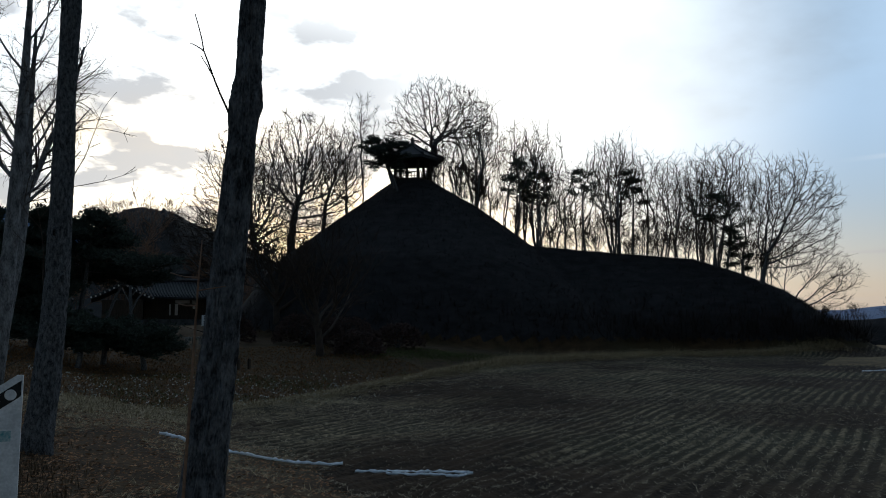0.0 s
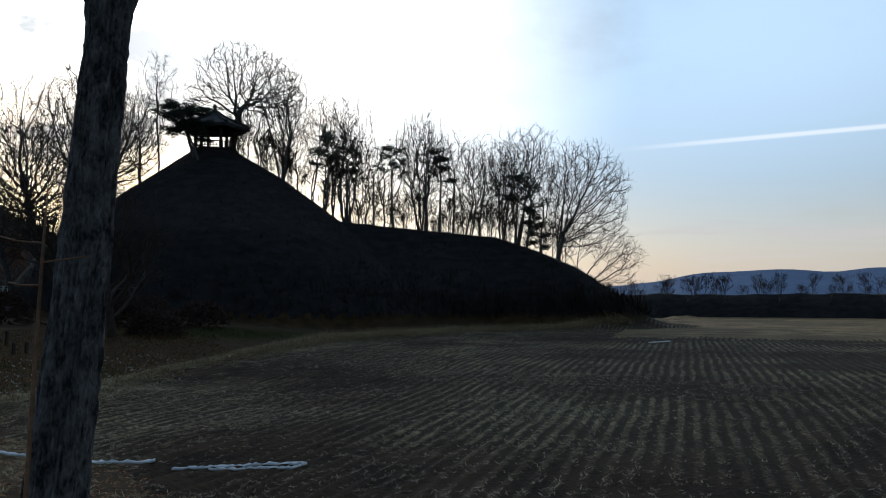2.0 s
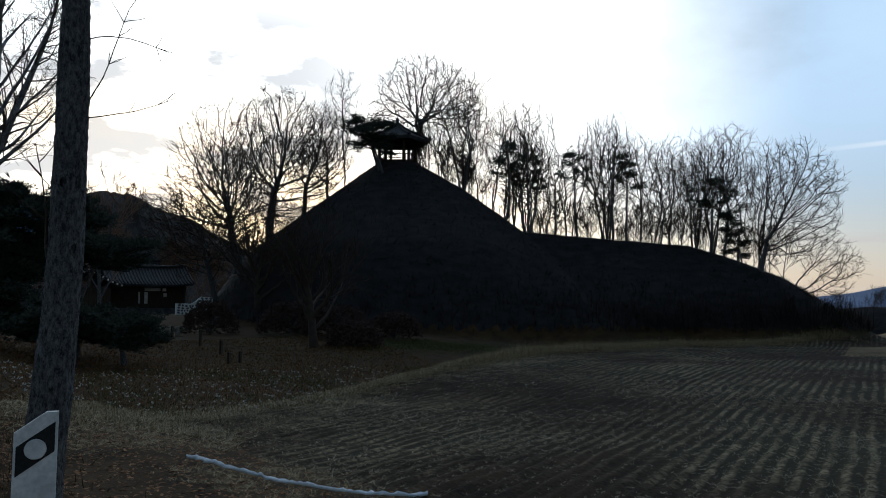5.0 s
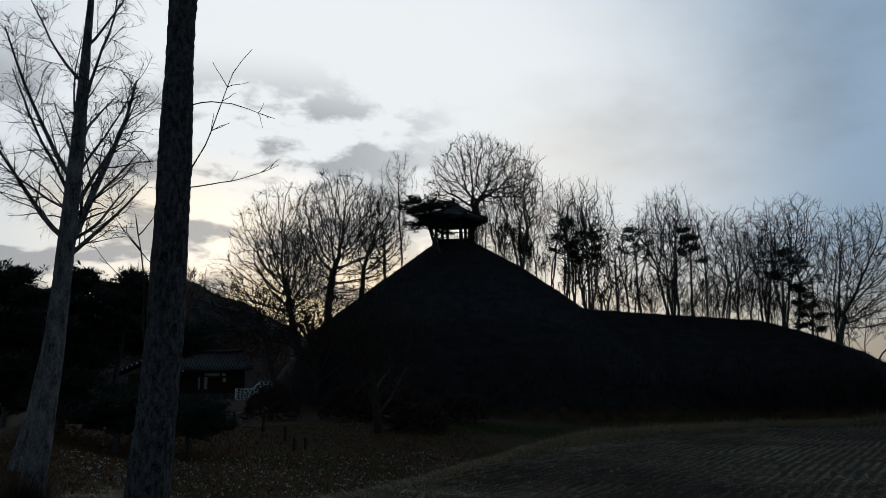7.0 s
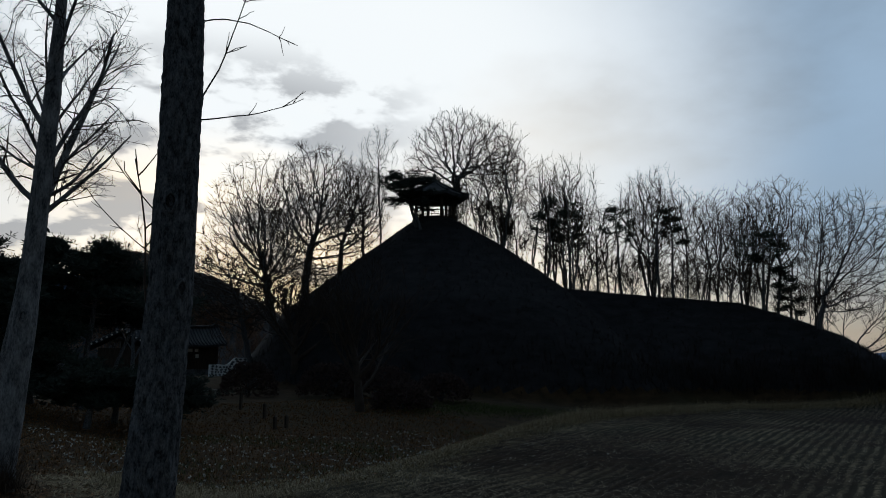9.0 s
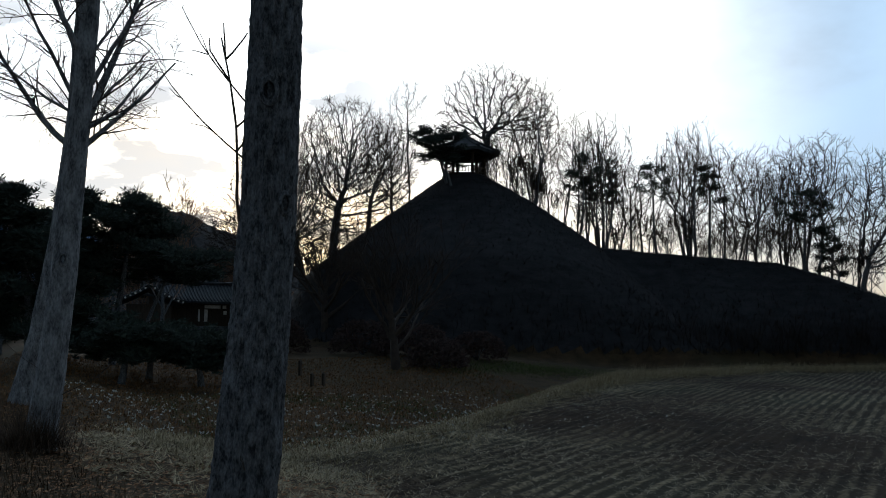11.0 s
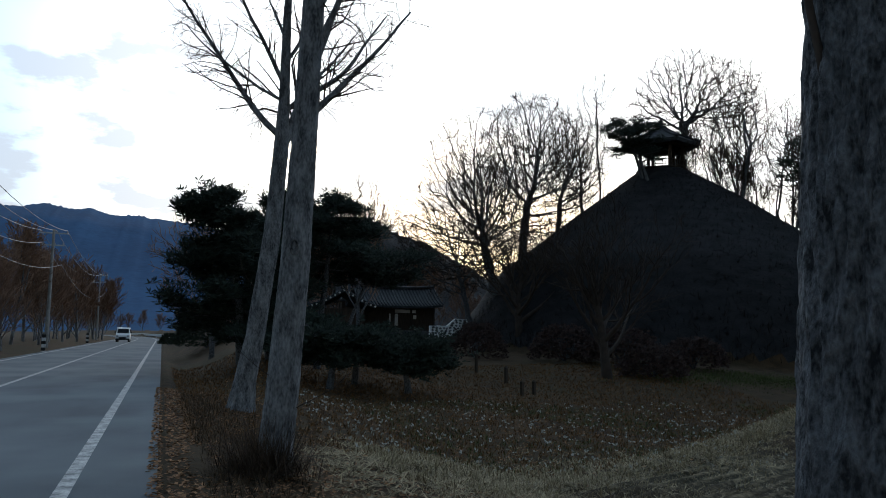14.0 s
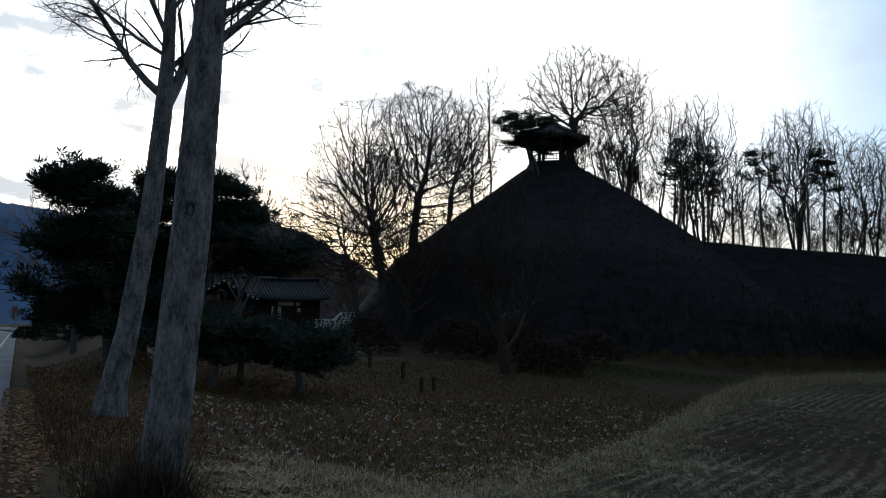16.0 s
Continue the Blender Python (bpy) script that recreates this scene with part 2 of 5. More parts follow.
# Brush darkened with the mound: its shaded side is put into the blade colours.
BRUSH = island("shaded_dry_brush", (0.01, 0.0075, 0.0065), (0.032, 0.024, 0.019))
SNOW = surface("old_snow", (0.55, 0.58, 0.62), (0.85, 0.87, 0.9), 6, bump=0.4, fine=40)
ASPHALT = surface("worn_asphalt", (0.055, 0.069, 0.081), (0.104, 0.125, 0.14), 0.7, (1, 0.3, 1), 0.85, 0.25, 90, 0.006, third=(0.116, 0.137, 0.15), patch=0.3)
PAINT = surface("worn_road_paint", (0.13, 0.135, 0.14), (0.55, 0.55, 0.53), 5, rough=0.7, fine=30, bump=0.1)
CONCRETE = surface("weathered_concrete", (0.2, 0.19, 0.175), (0.38, 0.365, 0.34), 2, fine=20)
WOOD = surface("old_dark_timber", (0.025, 0.018, 0.013), (0.07, 0.05, 0.036), 3, (4, 4, 0.5), 0.8, fine=30)
TILE = surface("grey_roof_tile", (0.018, 0.02, 0.023), (0.052, 0.056, 0.062), 4, rough=0.75, fine=30, per_object=0.2)
PLASTER = surface("white_plaster", (0.5, 0.49, 0.46), (0.74, 0.73, 0.7), 1.5, rough=0.9, fine=18, bump=0.15)
STONE = surface("pale_fieldstone", (0.05, 0.055, 0.06), (0.17, 0.18, 0.19), 3, fine=16, per_object=0.3)
PALE_MORTAR = surface("lime_mortar", (0.6, 0.62, 0.63), (0.82, 0.84, 0.85), 4, fine=30)
# Aerial haze is painted into these two slopes as a blue base colour.
HAZED_FOREST = surface("hazed_wooded_slope", (0.006, 0.05, 0.125), (0.012, 0.078, 0.18), 0.02, rough=1, bump=0.0, fine=0.2)
HAZED_HILL = surface("hazed_far_hill", (0.05, 0.1, 0.2), (0.075, 0.14, 0.26), 0.01, rough=1, bump=0.0, fine=0.1)
METAL = surface("galvanised_steel", (0.3, 0.31, 0.32), (0.5, 0.51, 0.52), 5, rough=0.5, metal=0.8, bump=0.05)
WHITE = surface("white_car_paint", (0.7, 0.71, 0.72), (0.8, 0.81, 0.82), 1, rough=0.3, bump=0)
WHITE_SIGN = surface("white_enamel", (0.5, 0.51, 0.52), (0.75, 0.76, 0.77), 8, rough=0.4, bump=0.05)
BLACK = surface("black_rubber", (0.01, 0.01, 0.01), (0.025, 0.025, 0.025), 8, rough=0.8)
GLASS_DARK = surface("tinted_window", (0.01, 0.012, 0.015), (0.02, 0.024, 0.03), 1, rough=0.08, bump=0)
RED = surface("red_lamp_lens", (0.3, 0.01, 0.008), (0.45, 0.02, 0.015), 5, rough=0.3, bump=0)
WIRE = surface("cable_sheath", (0.18, 0.19, 0.2), (0.3, 0.31, 0.33), 5, rough=0.5, bump=0)

# ---- building helpers ----


def mesh(name, verts, faces, material, smooth=False):
    me = bpy.data.meshes.new(name)
    me.from_pydata([tuple(v) for v in verts], [], faces)
    me.materials.append(material)
    if smooth:
        me.polygons.foreach_set("use_smooth", [True] * len(me.polygons))
    return me


def part(name, bm, material, parent=None, label="", smooth=False):
    """One bmesh as one mesh object under a thing."""
    me = bpy.data.meshes.new(name)
    bmesh.ops.recalc_face_normals(bm, faces=bm.faces[:])
    bm.to_mesh(me)
    bm.free()
    me.materials.append(material)
    if smooth:
        me.polygons.foreach_set("use_smooth", [True] * len(me.polygons))
    ob = new(name, me)
    ob.parent = parent
    if label:
        ob["label"] = label
    return ob


def piece(name, me, parent=None, m=None):
    ob = new(name, me)
    ob.parent = parent
    if m is not None:
        ob.matrix_basis = m
    return ob


def thing(name, label, category, group="", kind="", at=None):
    ob = tagged(new(name), label, category, group, kind)
    if at is not None:
        ob.matrix_basis = at
    return ob


def box(bm, x0, x1, y0, y1, z0, z1, bevel=0.0, m=None):
    r = bmesh.ops.create_cube(bm, size=1)
    vs = r["verts"]
    for v in vs:
        v.co = Vector(((x0 + x1) / 2 + v.co.x * (x1 - x0), (y0 + y1) / 2 + v.co.y * (y1 - y0), (z0 + z1) / 2 + v.co.z * (z1 - z0)))
        if m is not None:
            v.co = m @ v.co
    if bevel:
        es = list({e for v in vs for e in v.link_edges})
        bmesh.ops.bevel(bm, geom=es, offset=bevel, segments=2, affect="EDGES", profile=0.6)


def boxed(x0, x1, y0, y1, z0, z1, bevel=0.0, m=None):
    bm = bmesh.new()
    box(bm, x0, x1, y0, y1, z0, z1, bevel, m)
    return bm


def tubes(lines, sides):
    """Vertices and faces of tapered tubes along lines of (point, radius)."""
    V, F = [], []
    for pts, rad in lines:
        n = sides(rad[0]) if callable(sides) else sides
        base = len(V)
        d = (pts[-1] - pts[0]).normalized()
        side = d.cross(Vector((0.31, 0.95, 0.07))).normalized()
        k = len(pts)
        for i in range(k):
            t = (pts[min(i + 1, k - 1)] - pts[max(i - 1, 0)]).normalized()
            u = (side - t * side.dot(t)).normalized()
            w = t.cross(u)
            for j in range(n):
                a = 2 * math.pi * j / n
                V.append(pts[i] + (u * math.cos(a) + w * math.sin(a)) * rad[i])
        for i in range(k - 1):
            for j in range(n):
                a, b = base + i * n + j, base + i * n + (j + 1) % n
                F.append((a, b, b + n, a + n))
        F.append(tuple(base + (k - 1) * n + j for j in range(n)))
    return V, F


def branch(rng, p, d, length, r, k, bend, lift, tip=0.35):
    pts, rad = [p.copy()], [r]
    d = d.normalized()
    for i in range(k):
        d = (d + Vector((rng.gauss(0, bend), rng.gauss(0, bend), rng.gauss(0, bend) + lift))).normalized()
        p = p + d * (length / k)
        pts.append(p)
        rad.append(r * (1 - (1 - tip) * (i + 1) / k))
    return pts, rad


def off(rng, d, angle):
    """A direction that leaves d by about that angle."""
    d = d.normalized()
    u = d.orthogonal().normalized()
    w = d.cross(u)
    a = rng.uniform(0, 2 * math.pi)
    return (d * math.cos(angle) + (u * math.cos(a) + w * math.sin(a)) * math.sin(angle)).normalized()


def grow(seed, height, trunk_r, first=0.3, limbs=8, kids=(6, 5, 4), angle=0.75, reach=0.5, lift=0.06, lean=(0, 0), min_r=0.011, wiggle=0.1, taper=0.3, crook=0.05, leader=0.8):
    """Trunk lines and crown lines of a bare tree that stands at the origin."""
    rng = random.Random(seed)
    trunk = branch(rng, Vector((0, 0, -0.3)), Vector((lean[0], lean[1], 1)), height * leader, trunk_r, 10, crook, 0.04, taper)
    wood, crown = [trunk], []

    def spread(line, level, length):
        pts, rad = line
        n = kids[level]
        for c in range(n):
            f = 0.25 + 0.75 * (c + rng.random()) / n
            i = min(int(f * (len(pts) - 1)), len(pts) - 2)
            g = f * (len(pts) - 1) - i
            p = pts[i].lerp(pts[i + 1], min(g, 1))
            d = off(rng, pts[i + 1] - pts[i], rng.uniform(0.35, 0.85))
            d.z += 0.12
            ln = length * rng.uniform(0.42, 0.8) * (1.1 - 0.35 * f)
            r = max(rad[i] * rng.uniform(0.45, 0.65), min_r)
            new_line = branch(rng, p, d, ln, r, (5, 4, 3)[min(level, 2)], wiggle * 1.5, lift, max(0.45, min_r / r * 0.8))
            crown.append(new_line)
            if level + 1 < len(kids):
                spread(new_line, level + 1, ln)

    pts, rad = trunk
    for c in range(limbs):
        f = first + (0.97 - first) * (c + 0.6 * rng.random()) / limbs
        i = min(int(f * 10), 9)
        p = pts[i].lerp(pts[i + 1], f * 10 - i)
        out = off(rng, Vector((0, 0, 1)), angle * rng.uniform(0.75, 1.15) * (1.15 - 0.45 * f))
        a = c * 2.4 + rng.uniform(-0.5, 0.5)
        h = math.hypot(out.x, out.y)
        out = Vector((math.cos(a) * h, math.sin(a) * h, out.z))
        ln = height * reach * rng.uniform(0.75, 1.1) * (1.15 - 0.55 * f)
        limb = branch(rng, p, out, ln, rad[i] * rng.uniform(0.45, 0.62), 7, wiggle, lift, 0.25)
        wood.append(limb)
        spread(limb, 0, ln)
    spread((pts[6:], rad[6:]), 0, height * reach * 0.7)
    return wood, crown


def tree_of(wood, crown, name="bare_tree", label="leafless tree with a dark trunk and fine twigs", group="", at=None, bark=None, twig=None):
    t = thing(name, label, "tree", group, at=at)
    V, F = tubes(wood, lambda r: 8 if r > 0.06 else 5)
    piece("trunk", mesh("trunk", V, F, bark or BARK, True), t)
    V, F = tubes(crown, lambda r: 4 if r > 0.03 else 3)
    piece("crown", mesh("crown", V, F, twig or TWIG), t)
    return t


def colonise(seed, base, stem, crowns, count, step=0.4, kill=0.5, up=0.12, jitter=0.18, tip=0.016, twigs=3, twig_len=0.75, power=2.2, flat=None):
    """A bare tree whose boughs grow towards points spread through its crown. stem: polylines, and crowns:
    ellipsoids (x, y, z, rx, ry, rz), both in world metres; base is the foot that they are measured from."""
    rng, nrg = random.Random(seed), np.random.RandomState(seed)
    foot = np.array(base)
    P, parent = [], []
    for line in stem:
        last = -1
        for a, b in zip(line, line[1:]):
            a, b = np.array(a, float) - foot, np.array(b, float) - foot
            n = max(1, int(np.linalg.norm(b - a) / step))
            for k in range(n):
                p = a + (b - a) * (k + 1) / n
                if last < 0 and P and line is not stem[0]:
                    last = int(np.argmin([np.linalg.norm(q - a) for q in P]))
                P.append(p + nrg.normal(0, 0.03, 3))
                parent.append(last)
                last = len(P) - 1
    share = np.array([c[3] * c[4] * c[5] for c in crowns])
    goals = []
    for c, m in zip(crowns, (count * share / share.sum()).astype(int)):
        d = nrg.normal(0, 1, (m * 2, 3))
        d /= np.linalg.norm(d, axis=1)[:, None]
        q = d * (nrg.random_sample(m * 2) ** 0.45)[:, None] * np.array(c[3:]) + np.array(c[:3]) - foot
        if flat is not None:
            q = q[q[:, 2] + foot[2] > flat]
        goals.append(q[:m])
    G = np.concatenate(goals)
    pos = np.array(P)
    gap = np.linalg.norm(G[:, None] - pos[None], axis=2)
    near, dist = gap.argmin(1), gap.min(1)
    kids = [0] * len(P)
    for q in parent:
        if q >= 0:
            kids[q] += 1
    for _ in range(90):
        if len(G) == 0:
            break
        fresh = []
        for node in np.unique(near):
            if kids[node] > 6:
                dist[near == node] = 0
                continue
            way = G[near == node] - P[node]
            way = (way / np.linalg.norm(way, axis=1)[:, None]).sum(0)
            way = way / (np.linalg.norm(way) + 1e-6) + nrg.normal(0, jitter, 3) + np.array((0, 0, up))
            if parent[node] >= 0:
                old = P[node] - P[parent[node]]
                way = way + 0.55 * old / (np.linalg.norm(old) + 1e-6)
            P.append(P[node] + way / np.linalg.norm(way) * step)
            parent.append(int(node))
            kids[node] += 1
            kids.append(0)
            fresh.append(len(P) - 1)
        if not fresh:
            break
        new_pos = np.array([P[k] for k in fresh])
        gap = np.linalg.norm(G[:, None] - new_pos[None], axis=2)
        best = gap.argmin(1)
        better = gap[np.arange(len(G)), best] < dist
        near = np.where(better, np.array(fresh)[best], near)
        dist = np.where(better, gap.min(1), dist)
        keep = dist > kill
        G, near, dist = G[keep], near[keep], dist[keep]
    n = len(P)
    leaves, below = [0] * n, [[] for _ in range(n)]
    for k in range(n - 1, -1, -1):
        if not below[k]:
            leaves[k] = 1
        if parent[k] >= 0:
            leaves[parent[k]] += leaves[k]
            below[parent[k]].append(k)
    rad = [tip * v ** (1 / power) for v in leaves]
    vec = [Vector(p) for p in P]
    wood, crown = [], []
    starts = [(k, None) for k in range(n) if parent[k] < 0]
    while starts:
        k, origin = starts.pop()
        pts, rr = ([vec[origin]], [min(rad[origin], rad[k] * 1.15)]) if origin is not None else ([Vector((vec[k].x, vec[k].y, vec[k].z - 0.8))], [rad[k] * 1.25])
        while True:
            pts.append(vec[k])
            rr.append(rad[k])
            ways = sorted(below[k], key=lambda q: -leaves[q])
            if not ways:
                break
            starts += [(q, k) for q in ways[1:]]
            k = ways[0]
        rr[-1] = rr[-1] * 0.6
        (wood if rr[1] > 0.045 else crown).append((pts, rr))
    for k in range(n):
        if leaves[k] <= 3 and parent[k] >= 0:
            ahead = vec[k] - vec[parent[k]]
            for _ in range(twigs):
                d = off(rng, ahead, rng.uniform(0.3, 0.95))
                d.z += 0.15
                crown.append(branch(rng, vec[k], d, twig_len * rng.uniform(0.5, 1.2), tip * 0.8, 1, 0.16, 0.05, 0.5))
    return wood, crown


def tuft_mesh(name, rng, centres, length, count, material, width=0.02, flat=0.4):
    """Needle or leaf tufts: thin blades that spring from each centre."""
    V, F = [], []
    for c in centres:
        for _ in range(count):
            a = rng.uniform(0, 2 * math.pi)
            z = rng.uniform(-flat * 0.5, 1.0)
            h = math.sqrt(max(0.05, 1 - min(z * z, 0.95)))
            d = Vector((math.cos(a) * h, math.sin(a) * h, z))
            s = d.orthogonal().normalized() * width * rng.uniform(0.7, 1.3)
            tip = c + d * length * rng.uniform(0.6, 1.1)
            i = len(V)
            mid = c.lerp(tip, 0.55)
            V += [c, mid + s, tip, mid - s]
            F.append((i, i + 1, i + 2, i + 3))
    return mesh(name, V, F, material)


def pine(seed, height, spread, trunk_r=0.2, first=0.35, limbs=11, tufts=9, lean=(0, 0), at=None, label="dark green pine with layered spreading boughs", size=0.34, flat_top=False, droop=-0.02, group="", blades=9, dense=False):
    rng = random.Random(seed)
    t = thing("pine_tree", label, "tree", group, at=at)
    trunk = branch(rng, Vector((0, 0, -0.3)), Vector((lean[0], lean[1], 1)), height * 0.95, trunk_r, 9, 0.07, 0.05, 0.3)
    wood, centres = [trunk], []
    pts, rad = trunk
    for c in range(limbs):
        f = first + (1 - first) * (c + 0.5) / limbs
        i = min(int(f * 9), 8)
        p = pts[i].lerp(pts[i + 1], f * 9 - i)
        a = c * 2.4 + rng.uniform(-0.4, 0.4)
        shape = 1.0 if flat_top else math.sin(min(1.0, (1.12 - f) / (1.12 - first) * 1.15) * math.pi / 2)
        ln = spread * shape * (rng.uniform(0.65, 1.05) if dense else rng.uniform(0.3, 1.1))
        limb = branch(rng, p, Vector((math.cos(a), math.sin(a), 0.2 if dense else rng.uniform(0.0, 0.75))), ln, rad[i] * 0.45, 6, 0.12, droop, 0.25)
        wood.append(limb)
        for k in range(1 if dense else 2, 7):
            q = limb[0][k]
            for s in range(4 if dense else 3):
                bough = branch(rng, q, Vector((math.cos(a) + rng.uniform(-1.2, 1.2), math.sin(a) + rng.uniform(-1.2, 1.2), rng.uniform(-0.1, 0.4))), ln * 0.28 * rng.uniform(0.5, 1.1) + 0.15, 0.02, 3, 0.15, 0.05)
                wood.append(bough)
                for _ in range(tufts):
                    b = bough[0][rng.randint(1, 3)]
                    centres.append(b + Vector((rng.gauss(0, 0.22), rng.gauss(0, 0.22), rng.gauss(0.05, 0.13 if dense else 0.1))))
    for _ in range(tufts * 8):
        centres.append(pts[-1] + Vector((rng.gauss(0, 0.4), rng.gauss(0, 0.4), rng.gauss(0.0, 0.25))))
    V, F = tubes(wood, lambda r: 7 if r > 0.05 else 4)
    piece("trunk", mesh("trunk", V, F, BARK, True), t)
    piece("crown", tuft_mesh("crown", rng, centres, size, blades, NEEDLE, 0.028), t)
    return t


# ---- ground ----
RIDGE = [(40.3, 66.0, 15.9), (43.3, 63.4, 13.6), (44.8, 62.2, 11.9), (48.0, 59.5, 9.2), (54.0, 54.5, 8.4), (59.8, 49.6, 7.75), (61.4, 45.5, 6.2), (61.8, 41.9, 4.7), (62.2, 37.5, 1.6)]
RIDGE_FINE = []
for (ax, ay, az), (bx, by, bz) in zip(RIDGE, RIDGE[1:]):
    for i in range(8):
        f = i / 8
        RIDGE_FINE.append((ax + (bx - ax) * f, ay + (by - ay) * f, az + (bz - az) * f))
RIDGE_NP = np.array(RIDGE_FINE)
EDGE_X = np.array([-200.0, 2.0, 4.3, 7.8, 11.3, 14.8, 21.9, 30.0, 43.5, 62.0, 90.0, 3000.0])
EDGE_Y = np.array([22.6, 22.6, 22.9, 23.3, 25.0, 27.2, 32.2, 36.2, 38.6, 33.5, 44.0, 900.0])


def smooth(x, lo, hi):
    f = min(max((x - lo) / (hi - lo), 0.0), 1.0)
    return f * f * (3 - 2 * f)


def hill(x, y):
    d = np.sqrt((RIDGE_NP[:, 0] - x) ** 2 + (RIDGE_NP[:, 1] - y) ** 2)
    z = RIDGE_NP[:, 2] - 0.76 * np.maximum(np.sqrt(d * d + 1.2) - 2.0, 0)
    h = float(z.max())
    if h < 7:
        h = 7 - (7 - h) * (1 + 0.9 * smooth(46 - x, 0, 10))
    return h


def road_x(y):
    """The road's shift to the side: straight, then bending to the west."""
    return 0.0 if y < 150 else -((y - 150) ** 2) / 1500.0


def land(x, y):
    """Height of the ground."""
    u = x - road_x(y) if y < 420 else x + 48.6
    if u < -7.0:
        z = -0.15 + 0.5 * smooth(-u, 8, 14)
    elif u < 0.95:
        z = -0.12
    else:
        z = -0.02 - 0.1 * smooth(u, 0.95, 1.5) - 0.22 * smooth(u, 1.8, 3.2) - 0.68 * smooth(u, 3.4, 7.5)
        z += 0.3 * smooth(u, 12, 30)
    if u > 1.5:
        north = y - float(np.interp(x, EDGE_X, EDGE_Y))
        z += (0.04 + 0.2 * smooth(x, 7, 16)) * math.exp(-((north + 0.1) / 0.8) ** 2) - (0.08 + 0.14 * smooth(x, 7, 16)) * smooth(north, 0.4, 2.6)
        z += 0.05 * noise.noise(Vector((x * 0.9, y * 0.9, 11))) * smooth(6 - abs(north), 0, 5)
        if north > 0:
            f = smooth(u, 1.5, 5)
            z += f * (0.35 * smooth(north, 2, 10) + 1.0 * smooth(y, 32, 52) * smooth(80 - x, 40, 55) + 1.1 * smooth(y, 54, 68) * smooth(80 - x, 40, 55))
        if 5 < x < 110 and 15 < y < 110:
            h = hill(x, y)
            if h > z - 1.5:
                k = 1.0
                m = max(h, z)
                z = m + k * math.exp(-abs(h - z) / k) * 0.35
        z += 0.05 * noise.noise(Vector((x * 0.35, y * 0.35, 0))) + 0.02 * noise.noise(Vector((x * 1.7, y * 1.7, 3)))
    return z


def spaced(lo, hi, dense, far):
    """Grid lines: even and close in the middle, growing outwards to far."""
    mid = list(np.arange(lo, hi, dense))
    out, step, v = [], dense, hi
    while v < far:
        out.append(v)
        step *= 1.22
        v += step
    back, step, v = [], dense, lo
    while v > -far:
        step *= 1.22
        v -= step
        back.append(v)
    return np.array(back[::-1] + mid + out + [far])


GX, GY = spaced(-1.0, 66.0, 0.42, 4000), spaced(5.0, 84.0, 0.5, 4000)
GX = np.unique(np.concatenate([GX, [-7.2, -7.0, 0.8, 0.95, 1.1]]))


def build_ground():
    nx, ny = len(GX), len(GY)
    V = [(x, y, land(x, y)) for y in GY for x in GX]
    F, mound_faces = [], []
    for j in range(ny - 1):
        for i in range(nx - 1):
            a = j * nx + i
            cx, cy = (GX[i] + GX[i + 1]) / 2, (GY[j] + GY[j + 1]) / 2
            F.append((a, a + 1, a + nx + 1, a + nx))
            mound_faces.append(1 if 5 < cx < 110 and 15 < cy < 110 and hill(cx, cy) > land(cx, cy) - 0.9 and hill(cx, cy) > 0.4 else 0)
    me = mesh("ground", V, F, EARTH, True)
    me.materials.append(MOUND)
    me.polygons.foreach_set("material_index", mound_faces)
    return tagged(new("ground", me), "dry winter lawn, verge and grassy mound with backlit shade in its colour", "ground", kind="structure")


ground = build_ground()
ROW = Vector((0.905, 0.424, 0))
SIDE = Vector((0.424, -0.905, 0))


def furrow(x, y, v):
    return v * 2 * math.pi / 0.34


def build_field():
    """The tilled field: furrows along ROW, cut off at the grassy edge and the foot of the road bank."""
    us, vs = np.arange(-30, 112, 1.0), np.arange(-32, 44, 0.083)
    V, F, index = [], [], {}
    for j, v in enumerate(vs):
        for i, u in enumerate(us):
            x, y = ROW.x * u + SIDE.x * v + 6, ROW.y * u + SIDE.y * v + 18
            rim = min(x - 6.6 - 0.4 * math.sin(y), float(np.interp(x, EDGE_X, EDGE_Y)) - 0.1 - y)
            if rim < -1.2 or y < -45 or x > 105:
                continue
            wave = 0.5 + 0.5 * math.cos(furrow(x, y, v))
            amp = 0.05 + 0.035 * noise.noise(Vector((x * 0.2, y * 0.2, 7)))
            lump = 0.04 * noise.noise(Vector((x * 2.1, y * 2.1, 1))) + 0.012 * noise.noise(Vector((x * 5.1, y * 5.1, 4)))
            index[i, j] = len(V)
            V.append((x, y, land(x, y) - 0.1 + smooth(rim, -0.6, 0.9) * (0.125 + amp * wave + lump)))
    for (i, j), a in index.items():
        b, c, d = index.get((i + 1, j)), index.get((i + 1, j + 1)), index.get((i, j + 1))
        if b is not None and c is not None and d is not None:
            F.append((a, b, c, d))
    return tagged(new("field", mesh("field", V, F, FIELD, True)), "tilled field with stubble rows in late winter", "field", kind="structure")


field = build_field()


